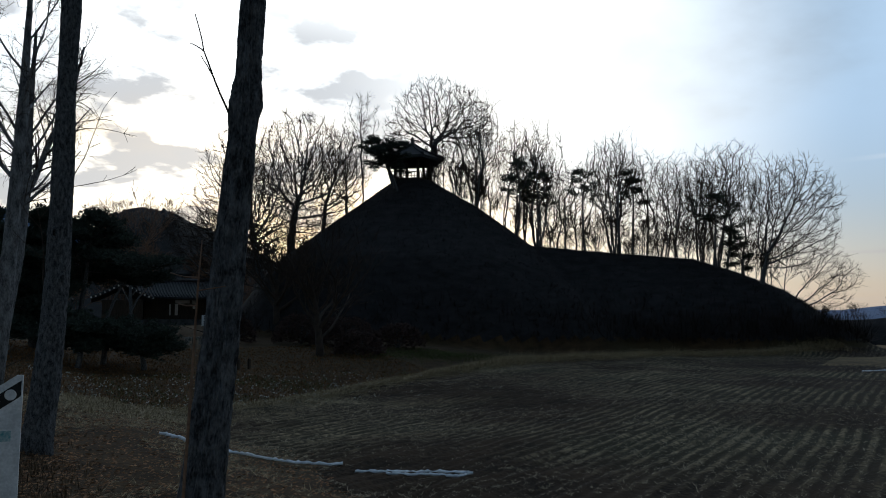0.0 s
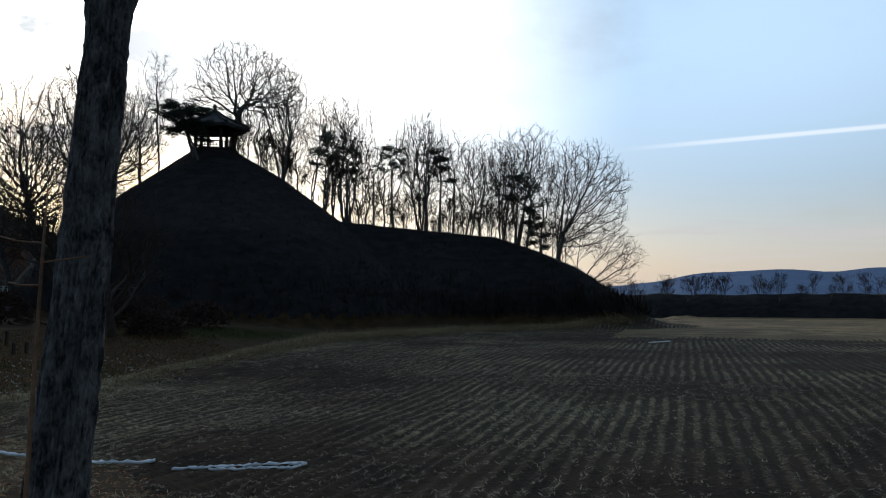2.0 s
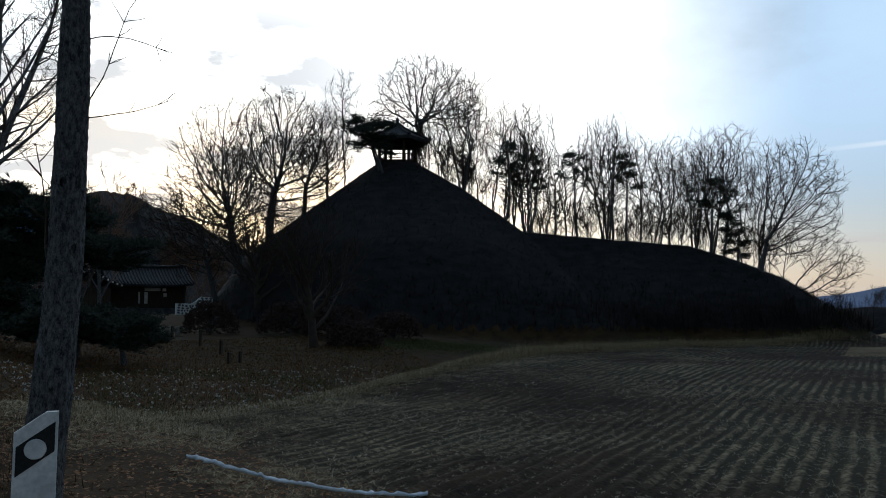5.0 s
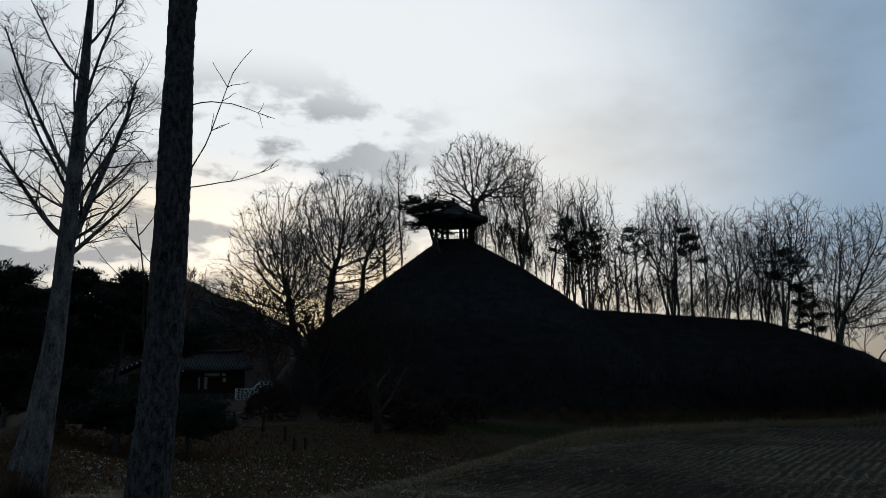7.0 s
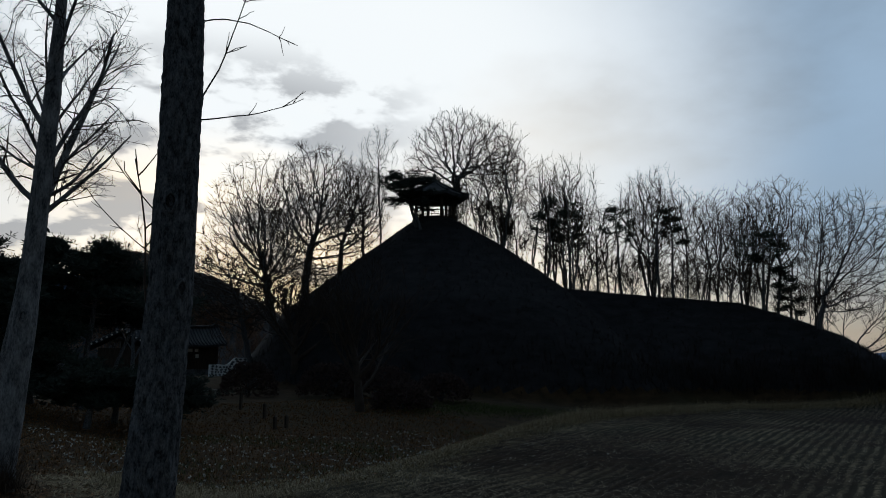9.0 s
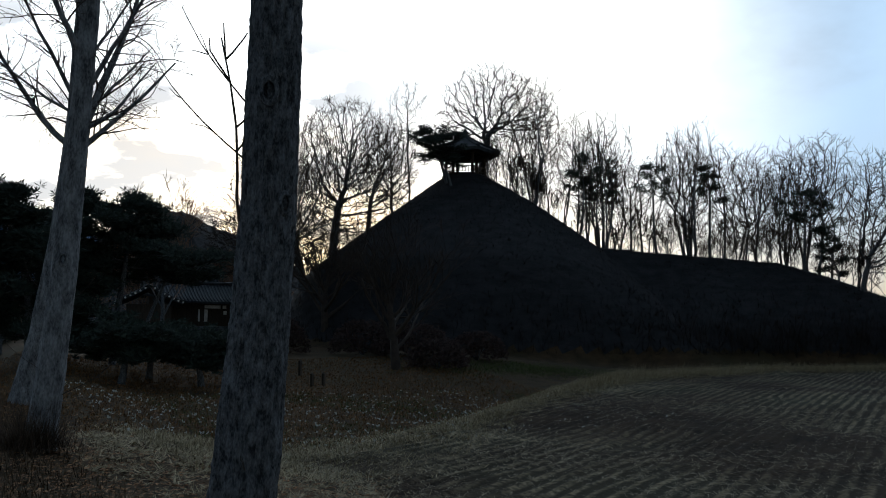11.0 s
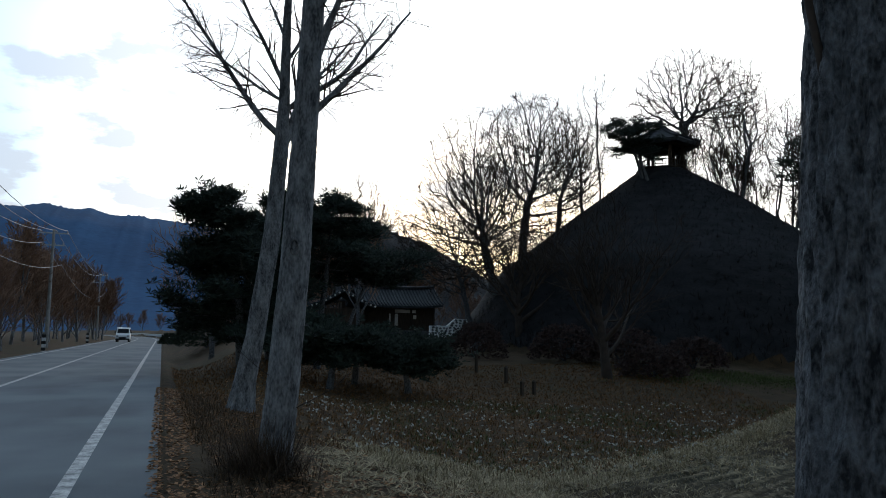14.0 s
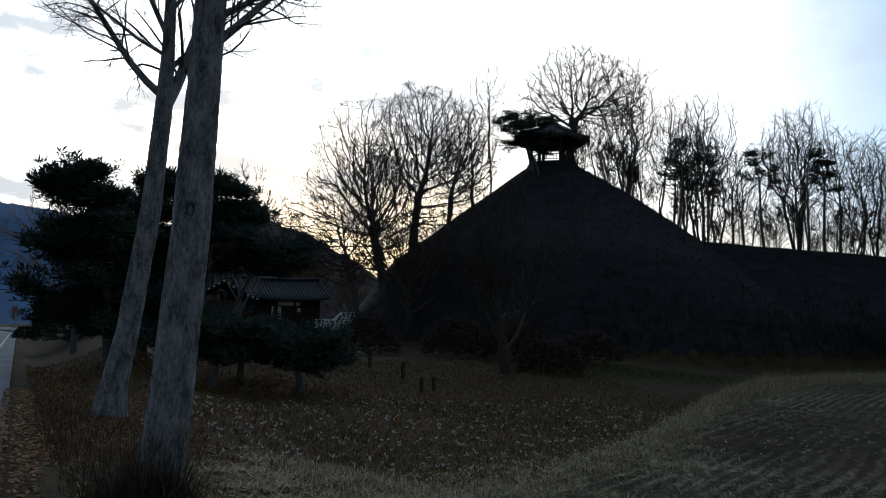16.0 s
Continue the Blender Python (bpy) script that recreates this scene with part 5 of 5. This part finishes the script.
def van(x, y, turn):
    t = thing("van", "white passenger van driving towards the camera", "van", at=pose(x, y, 0.0, 0, 0, turn))
    W = 0.86
    prof = [(-2.3, 0.35), (-2.32, 0.8), (-2.2, 1.0), (-1.75, 1.15), (-1.1, 1.82), (-0.7, 1.93), (1.9, 1.95), (2.25, 1.8), (2.32, 1.0), (2.3, 0.35)]
    bm = bmesh.new()
    rows = []
    for s, k in ((-1, 1.0), (-0.9, 1.02), (0.9, 1.02), (1, 1.0)):
        ins = 1.0 if abs(s) < 1 else 0.985
        rows.append([bm.verts.new((s * W * (0.88 if z > 1.2 and abs(s) == 1 else 1.0), yy * ins, 0.35 + (z - 0.35) * ins)) for yy, z in prof])
    for a, b in zip(rows, rows[1:]):
        for i in range(len(prof)):
            j = (i + 1) % len(prof)
            bm.faces.new((a[i], b[i], b[j], a[j]))
    bm.faces.new(rows[0]), bm.faces.new(rows[-1][::-1])
    part("body", bm, WHITE, t)
    bm = bmesh.new()
    vs = [bm.verts.new(v) for v in ((-0.72, -1.74, 1.2), (0.72, -1.74, 1.2), (0.66, -1.16, 1.78), (-0.66, -1.16, 1.78))]
    bm.faces.new(vs)
    bmesh.ops.solidify(bm, geom=bm.faces[:], thickness=0.03)
    part("windscreen", bm, GLASS_DARK, t, "dark tinted windscreen")
    for s in (-1, 1):
        part("side_window", boxed(s * 0.83 - 0.03, s * 0.83 + 0.03, -0.9, 2.0, 1.25, 1.72, 0.01), GLASS_DARK, t)
        part("headlight", boxed(s * 0.66 - 0.14, s * 0.66 + 0.14, -2.36, -2.28, 0.72, 0.92, 0.02), METAL, t)
        part("mirror", boxed(s * 0.98 - 0.08, s * 0.98 + 0.08, -1.4, -1.3, 1.2, 1.42, 0.02), BLACK, t)
        for yy in (-1.55, 1.5):
            bm = bmesh.new()
            bmesh.ops.create_cone(bm, cap_ends=True, segments=20, radius1=0.33, radius2=0.33, depth=0.2, matrix=Matrix.Translation((s * 0.74, yy, 0.335)) @ Matrix.Rotation(radians(90), 4, "Y"))
            wheel = part("wheel", bm, BLACK, t)
            bm = bmesh.new()
            bmesh.ops.create_cone(bm, cap_ends=True, segments=16, radius1=0.2, radius2=0.18, depth=0.03, matrix=Matrix.Translation((s * 0.85, yy, 0.335)) @ Matrix.Rotation(radians(90), 4, "Y"))
            part("rim", bm, METAL, wheel)
    part("grille", boxed(-0.45, 0.45, -2.35, -2.29, 0.5, 0.68, 0.01), BLACK, t)
    part("bumper", boxed(-0.85, 0.85, -2.42, -2.26, 0.3, 0.5, 0.03), BLACK, t)


van(-4.0, 124, 0)


def pole(x, y, h):
    t = thing("utility_pole", "grey concrete utility pole with cross-arms", "utility pole", "poles along the road", at=pose(x, y, 0.2))
    bm = bmesh.new()
    bmesh.ops.create_cone(bm, cap_ends=True, segments=12, radius1=0.19, radius2=0.11, depth=h + 0.6, matrix=Matrix.Translation((0, 0, h / 2 - 0.3)))
    part("shaft", bm, CONCRETE, t)
    for k, (z, L) in enumerate(((h - 0.4, 1.2), (h - 1.5, 0.9))):
        arm = part("cross_arm", boxed(-L, L, -0.05, 0.05, z, z + 0.1, 0.01), METAL, t)
        for s in (-1, 0.2, 1):
            bm = bmesh.new()
            bmesh.ops.create_cone(bm, cap_ends=True, segments=8, radius1=0.05, radius2=0.035, depth=0.18, matrix=Matrix.Translation((s * (L - 0.08), 0, z + 0.19)))
            part("insulator", bm, CONCRETE, arm)


POLES = [(-9.0, 34, 10.6), (-8.9, 89, 10.4), (-9.2, 150, 10.6), (-16.0, 220, 10.6)]
for p in POLES:
    pole(*p)
for (ax, ay, ah), (bx, by, bh) in zip(POLES, POLES[1:]):
    for s, dz, sag in ((-1.12, -0.1, 1.5), (0.24, -0.1, 1.6), (1.12, -0.1, 1.4), (-0.8, -1.2, 1.9), (0.8, -3.2, 1.8)):
        pts = []
        for i in range(17):
            f = i / 16
            pts.append(Vector((ax + s + (bx - ax) * f, ay + (by - ay) * f, 0.2 + ah + dz + (bh - ah) * f - sag * 4 * f * (1 - f))))
        V, F = tubes([(pts, [0.022] * 17)], 5)
        tagged(new("power_line", mesh("power_line", V, F, WIRE, True)), "thin grey overhead power line", "power line", "power lines")

# bare trees on the far side of the road
rng = random.Random(31)
west = []
for k in range(3):
    w, c = grow(500 + k, 6.5, 0.1, 0.12, 11, (6, 5, 4), 0.6, 0.42, 0.09, min_r=0.016)
    west.append(tree_of(w, c, label="bare reddish-brown roadside tree", group="trees across the road", at=pose(0, 0, -50), bark=BARK_PALE, twig=TWIG_RED))
for k in range(30):
    y = 48 + k * 4.4 + rng.uniform(-1.5, 1.5)
    m = stand(-8.8 - rng.uniform(0, 4.5) + road_x(y), y, -0.1, rng.uniform(0, 360), rng.uniform(0.7, 1.15) * (1 + 0.6 * smooth(y, 70, 95)))
    if k < 3:
        west[k].matrix_basis = m
    else:
        copy_thing(west[k % 3], m).matrix_basis = m
for k in range(10):
    y = 175 + k * 9
    m = stand(9 + rng.uniform(-3, 8), y, -0.1, rng.uniform(0, 360), rng.uniform(0.7, 1.2))
    copy_thing(west[k % 3], m).matrix_basis = m
for k in range(12):
    m = stand(-34 + k * 5.0 + rng.uniform(-2, 2), 320 + rng.uniform(-6, 6), -0.1, rng.uniform(0, 360), rng.uniform(0.8, 1.3))
    copy_thing(west[k % 3], m).matrix_basis = m

# ---- east: dark bank with scrub at the field's end ----


def bank_line(f):
    """The bank's crest, from behind the mound round to the south."""
    return 80 + 26 * f, 62 - 130 * f + 10 * math.sin(f * 2)


def east_bank():
    V, F = [], []
    n = 90
    for i in range(n + 1):
        f = i / n
        x, y = bank_line(f)
        h = 2.3 + 0.4 * noise.noise(Vector((f * 22, 1, 0)))
        for dx, z in ((0, -1.0), (1.2, 0.4 * h), (2.6, h), (5.5, h), (9, -1.0)):
            V.append((x + 12 + dx + 0.5 * noise.noise(Vector((f * 60, dx, 0))), y + dx * 0.25, z + 0.2 * noise.noise(Vector((f * 70, dx, 5)))))
    for i in range(n):
        for k in range(4):
            a = i * 5 + k
            F.append((a, a + 5, a + 6, a + 1))
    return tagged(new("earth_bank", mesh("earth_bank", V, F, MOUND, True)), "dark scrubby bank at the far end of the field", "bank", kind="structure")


east_bank()
for k in range(84):
    f = (k + rng.random()) / 84
    x, y = bank_line(f)
    m = pose(x + 15 + rng.uniform(-2, 3), y + rng.uniform(-1, 1), 1.2, 0, 0, rng.uniform(0, 360)) @ Matrix.Scale(rng.uniform(0.4, 0.9), 4)
    copy_thing(low[k % 3], m).matrix_basis = m


def greenhouse(x, y, turn, L):
    t = thing("greenhouse", "long low greenhouse under pale plastic film", "greenhouse", "greenhouses beyond the field", at=pose(x, y, -0.8, 0, 0, turn))
    bm = bmesh.new()
    rows = []
    for i in (0, 1):
        rows.append([bm.verts.new((3.2 * math.cos(a), (i - 0.5) * L, 2.9 * math.sin(a))) for a in [math.pi * k / 14 for k in range(15)]])
    for k in range(14):
        bm.faces.new((rows[0][k], rows[1][k], rows[1][k + 1], rows[0][k + 1]))
    bm.faces.new(rows[0]), bm.faces.new(rows[1][::-1])
    part("cover", bm, WHITE_SIGN, t)
    for k in range(7):
        q = (k / 6 - 0.5) * L
        pts = [Vector((3.24 * math.cos(a), q, 2.94 * math.sin(a))) for a in [math.pi * j / 10 for j in range(11)]]
        V, F = tubes([(pts, [0.04] * 11)], 5)
        piece("hoop", mesh("hoop", V, F, METAL), t)


greenhouse(190, 84, 60, 40)
greenhouse(205, 78, 60, 44)
greenhouse(225, 50, 75, 40)

# bare trees round the houses
for k, (x, y, size) in enumerate([(12.5, 90, 1.2), (17.5, 95, 1.35), (26.5, 90, 1.3), (29.5, 84, 1.1), (20.0, 104, 1.6), (31.0, 100, 1.4)]):
    m = stand(x, y, -0.1, k * 70, size)
    copy_thing(west[k % 3], m).matrix_basis = m

rng = random.Random(61)
for k in range(34):
    f, g = 0.03 + 0.6 * (k + rng.random()) / 34, rng.choice((0.97, 0.9, 0.75, 0.55))
    z = -3 + (float(np.interp(f, np.linspace(0, 1, len(SLOPE)), SLOPE)) + 3) * g ** 1.2
    m = pose(14 + 70 * f, 150 - 45 * (1 - g), z - 0.8, 0, 0, rng.uniform(0, 360)) @ Matrix.Scale(rng.uniform(0.8, 1.4), 4)
    copy_thing(low[k % 3], m).matrix_basis = m

# ---- small things on the ground ----


def film_strip(points, label, seed):
    """A crumpled strip of white film lying on the soil."""
    rng = random.Random(seed)
    V, F = [], []
    line = []
    for (ax, ay), (bx, by) in zip(points, points[1:]):
        for i in range(14):
            f = i / 14
            line.append((ax + (bx - ax) * f, ay + (by - ay) * f))
    for i, (x, y) in enumerate(line):
        x2, y2 = line[min(i + 1, len(line) - 1)]
        x1, y1 = line[max(i - 1, 0)]
        d = Vector((x2 - x1, y2 - y1, 0)).normalized()
        s = Vector((-d.y, d.x, 0))
        w = 0.018 + 0.034 * abs(noise.noise(Vector((i * 0.35, seed, 0)))) + (0.03 if rng.random() < 0.12 else 0)
        j = 0.05 * noise.noise(Vector((i * 0.5, seed, 3)))
        z = land(x, y) + 0.07
        for k, (o, h) in enumerate(((-w, 0.0), (-w * 0.3, 0.035), (w * 0.4, 0.045), (w, 0.0))):
            p = s * (o + j)
            V.append((x + p.x, y + p.y, z + h * rng.uniform(0.6, 1.4)))
    n = len(line)
    for i in range(n - 1):
        for k in range(3):
            a = i * 4 + k
            F.append((a, a + 4, a + 5, a + 1))
        F.append((i * 4 + 3, i * 4 + 7, i * 4 + 4, i * 4))
    tagged(new("plastic_strip", mesh("plastic_strip", V, F, SNOW, True)), label, "plastic strip")


film_strip([(4.75, 15.5), (5.1, 14.7), (5.6, 14.15), (6.3, 13.95), (7.0, 13.75), (7.7, 13.4)], "long thin strip of white film lying on the field's edge", 1)
film_strip([(7.5, 12.6), (8.0, 12.2), (8.6, 11.8), (9.1, 11.2)], "crumpled strip of white film lying on the soil", 2)
film_strip([(9.1, 11.2), (8.8, 11.1), (8.3, 11.6), (7.8, 12.1)], "looped strip of white film lying on the soil", 3)
film_strip([(40.2, 21.4), (40.9, 20.9), (41.6, 20.8)], "short strip of white film at the field's end", 4)


def litter(x, y, r):
    bm = bmesh.new()
    bmesh.ops.create_icosphere(bm, subdivisions=2, radius=r)
    for v in bm.verts:
        v.co = Vector((v.co.x * 1.5, v.co.y, v.co.z * 0.6)) * (1 + 0.4 * noise.noise(v.co * 25))
    ob = part("paper_scrap", bm, SNOW)
    ob.matrix_basis = pose(x, y, land(x, y) + r * 0.5, 0, 0, 20)
    tagged(ob, "crumpled white paper scrap on the verge", "litter")


litter(1.27, 18.0, 0.06)
litter(1.7, 16.5, 0.035)


def blades(name, label, spots, material, rng, length, width, count, flat=0.5, category="grass"):
    """Loose grass, stubble or twigs as one sheet of small blades. spots: x, y, z, size."""
    V, F = [], []
    for x, y, z, s in spots:
        for _ in range(count):
            a, up = rng.uniform(0, 6.283), rng.uniform(flat * 0.2, 1.0) if flat < 1 else rng.uniform(0.0, 0.35)
            h = math.sqrt(max(0.02, 1 - up * up))
            dx, dy, dz = math.cos(a) * h, math.sin(a) * h, up
            L = length * s * rng.uniform(0.5, 1.2)
            px, py = -math.sin(a) * width * 0.5, math.cos(a) * width * 0.5
            ox, oy = rng.uniform(-0.06, 0.06) * s, rng.uniform(-0.06, 0.06) * s
            i = len(V)
            V += [(x + ox - px, y + oy - py, z - 0.01), (x + ox + px, y + oy + py, z - 0.01), (x + ox + dx * L, y + oy + dy * L, z + dz * L)]
            F.append((i, i + 1, i + 2))
    return tagged(new(name, mesh(name, V, F, material)), label, category, kind="stuff")


rng = random.Random(77)
# stubble along the furrows, in patches
spots = []
for _ in range(110000):
    u, v = -12 + 62 * rng.random() ** 1.2, -26 + 62 * rng.random()
    v = round(v / 0.34) * 0.34 + rng.gauss(0, 0.05)
    x, y = ROW.x * u + SIDE.x * v + 6, ROW.y * u + SIDE.y * v + 18
    if x < 6.2 or y > np.interp(x, EDGE_X, EDGE_Y) - 0.2 or y < -8:
        continue
    if noise.noise(Vector((x * 0.11, y * 0.11, 2))) + 0.5 * noise.noise(Vector((x * 0.5, y * 0.5, 4))) + rng.uniform(-0.45, 0.45) > 0.0:
        spots.append((x, y, land(x, y) + 0.07, rng.uniform(0.6, 1.3)))
blades("stubble", "pale cut stubble and straw along the furrows", spots, STUBBLE, rng, 0.11, 0.015, 3, 1.0, "stubble")
# tufts along the field's edge
spots = []
for _ in range(11000):
    x = 4.0 + 56.0 * rng.random() ** 1.25
    y = float(np.interp(x, EDGE_X, EDGE_Y)) + rng.gauss(-0.4, 0.5 + 0.8 * smooth(16 - x, 0, 9))
    k = 0.6 + 1.6 * smooth(x, 20, 27) * rng.random()
    spots.append((x, y, land(x, y), k))
blades("edge_grass", "pale dry grass along the field's edge", spots, STRAW, rng, 0.28, 0.018, 6, 0.4)
# flattened straw on the bank between road and field
spots = []
for _ in range(6500):
    x, y = rng.uniform(2.6, 9.0), rng.uniform(4, 24)
    if noise.noise(Vector((x * 0.5, y * 0.5, 9))) + 0.8 * smooth(y, 15, 22) + rng.uniform(-0.5, 0.5) > 0.3:
        spots.append((x, y, land(x, y) + 0.01, rng.uniform(0.6, 1.2)))
blades("verge_grass", "flattened pale dry grass on the verge bank", spots, STRAW, rng, 0.17, 0.012, 9, 1.0)
# short turf on the lawn
spots = []
for _ in range(26000):
    x, y = rng.uniform(1.3, 24), rng.uniform(23, 48)
    if y > np.interp(x, EDGE_X, EDGE_Y) + 0.5:
        spots.append((x, y, land(x, y), rng.uniform(0.6, 1.2)))
blades("lawn_grass", "short dry winter turf", spots, island("winter_turf", (0.05, 0.025, 0.009), (0.22, 0.11, 0.038)), rng, 0.13, 0.02, 5, 0.3)


def leaf_scatter(spots):
    V, F = [], []
    for x, y, z, s in spots:
        a, t1, t2 = rng.uniform(0, 6.283), rng.uniform(-0.5, 0.5), rng.uniform(-0.5, 0.5)
        c, d = math.cos(a) * s, math.sin(a) * s
        i = len(V)
        V += [(x - c, y - d, z), (x + d * 0.5, y - c * 0.5, z + s * abs(t1)), (x + c, y + d, z + s * 0.3), (x - d * 0.5, y + c * 0.5, z + s * abs(t2))]
        F.append((i, i + 1, i + 2, i + 3))
    tagged(new("fallen_leaves", mesh("fallen_leaves", V, F, LEAVES)), "scattered brown fallen leaves", "leaves", kind="stuff")


spots = []
for _ in range(36000):
    if rng.random() < 0.6:
        x, y = 0.75 + abs(rng.gauss(0, 1.3)), rng.uniform(-2, 34)
    else:
        x, y = rng.uniform(2, 20), rng.uniform(22, 40)
    spots.append((x, y, land(x, y) + 0.012 if x > 0.9 else 0.006, rng.uniform(0.02, 0.05)))
for _ in range(14000):
    x, y = rng.uniform(2, 8), rng.uniform(1, 22)
    spots.append((x, y, land(x, y) + 0.012, rng.uniform(0.018, 0.045)))
leaf_scatter(spots)
spots = [(x, y, z, s) for x, y, z, s in ((rng.uniform(4, 20), rng.uniform(24, 36), 0, rng.uniform(0.03, 0.06)) for _ in range(900))]
spots = [(x, y, land(x, y) + 0.03, s) for x, y, z, s in spots]
tagged(new("pale_leaves", tuft_mesh("pale_leaves", rng, [Vector(s[:3]) for s in spots], 0.09, 2, surface("bleached_leaf", (0.25, 0.24, 0.2), (0.45, 0.43, 0.38), 9, bump=0), 0.03)), "bleached pale leaves on the lawn", "leaves", kind="stuff")
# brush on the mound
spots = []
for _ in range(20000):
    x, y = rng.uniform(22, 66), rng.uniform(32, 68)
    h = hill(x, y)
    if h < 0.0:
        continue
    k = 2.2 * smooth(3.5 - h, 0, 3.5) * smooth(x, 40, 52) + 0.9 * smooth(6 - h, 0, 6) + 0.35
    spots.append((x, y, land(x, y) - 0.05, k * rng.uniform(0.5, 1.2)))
blades("mound_brush", "dry brush covering the mound, its shade put into the colour", spots, BRUSH, rng, 0.85, 0.035, 5, 0.5, "brush")
# upright dead shoots at the foot of a roadside tree
spots = [(2.05 + rng.gauss(0, 0.2), 20.7 + rng.gauss(0, 0.25), land(2.0, 20.8), rng.uniform(0.6, 1.2)) for _ in range(700)]
blades("dead_shoots", "upright brown dead shoots at a tree's foot", spots, island("dead_shoot", (0.03, 0.02, 0.014), (0.09, 0.06, 0.04)), rng, 0.75, 0.012, 2, 4.4 * 0.2, "shoots")
spots = [(1.35 + abs(rng.gauss(0, 0.7)), rng.uniform(-1, 33), 0, rng.uniform(0.5, 1.1)) for _ in range(4200)]
spots = [(x, y, land(x, y), s) for x, y, z, s in spots]
blades("verge_weeds", "brown withered weeds on the verge", spots, island("withered_weed", (0.035, 0.024, 0.015), (0.13, 0.085, 0.048)), rng, 0.2, 0.014, 6, 0.4, "weeds")
# matted straw along the top of the field's bank
spots = []
for _ in range(5200):
    x = 3.0 + 34.0 * rng.random() ** 1.1
    y = float(np.interp(x, EDGE_X, EDGE_Y)) + rng.gauss(-0.7, 0.6 + 1.2 * smooth(16 - x, 0, 9))
    spots.append((x, y, land(x, y) + 0.03, rng.uniform(0.6, 1.2)))
blades("bank_straw", "matted pale straw along the field's bank", spots, STRAW, rng, 0.3, 0.022, 5, 1.0)
# greener turf in the hollow and at the mound's foot
spots = []
for _ in range(9000):
    if rng.random() < 0.6:
        x, y = rng.uniform(6, 22), rng.uniform(24, 36)
        if noise.noise(Vector((x * 0.25, y * 0.25, 3))) + rng.uniform(-0.3, 0.3) < 0.05:
            continue
    else:
        x, y = rng.gauss(27.5, 3.0), rng.gauss(41.5, 1.3)
    if y > np.interp(x, EDGE_X, EDGE_Y) + 0.8:
        spots.append((x, y, land(x, y), rng.uniform(0.6, 1.3)))
blades("green_turf", "dull green winter turf in the hollow", spots, island("green_winter_turf", (0.028, 0.04, 0.012), (0.1, 0.115, 0.035)), rng, 0.15, 0.02, 5, 0.3)
# loose straw on the near part of the field
spots = []
for _ in range(16000):
    x, y = rng.uniform(6.5, 24), rng.uniform(8, 30)
    if y < np.interp(x, EDGE_X, EDGE_Y) and noise.noise(Vector((x * 0.3, y * 0.3, 6))) + rng.uniform(-0.4, 0.4) > -0.02:
        spots.append((x, y, land(x, y) + 0.06, rng.uniform(0.5, 1.1)))
blades("loose_straw", "loose pale straw strewn on the soil", spots, STUBBLE, rng, 0.09, 0.01, 7, 1.0, "straw")
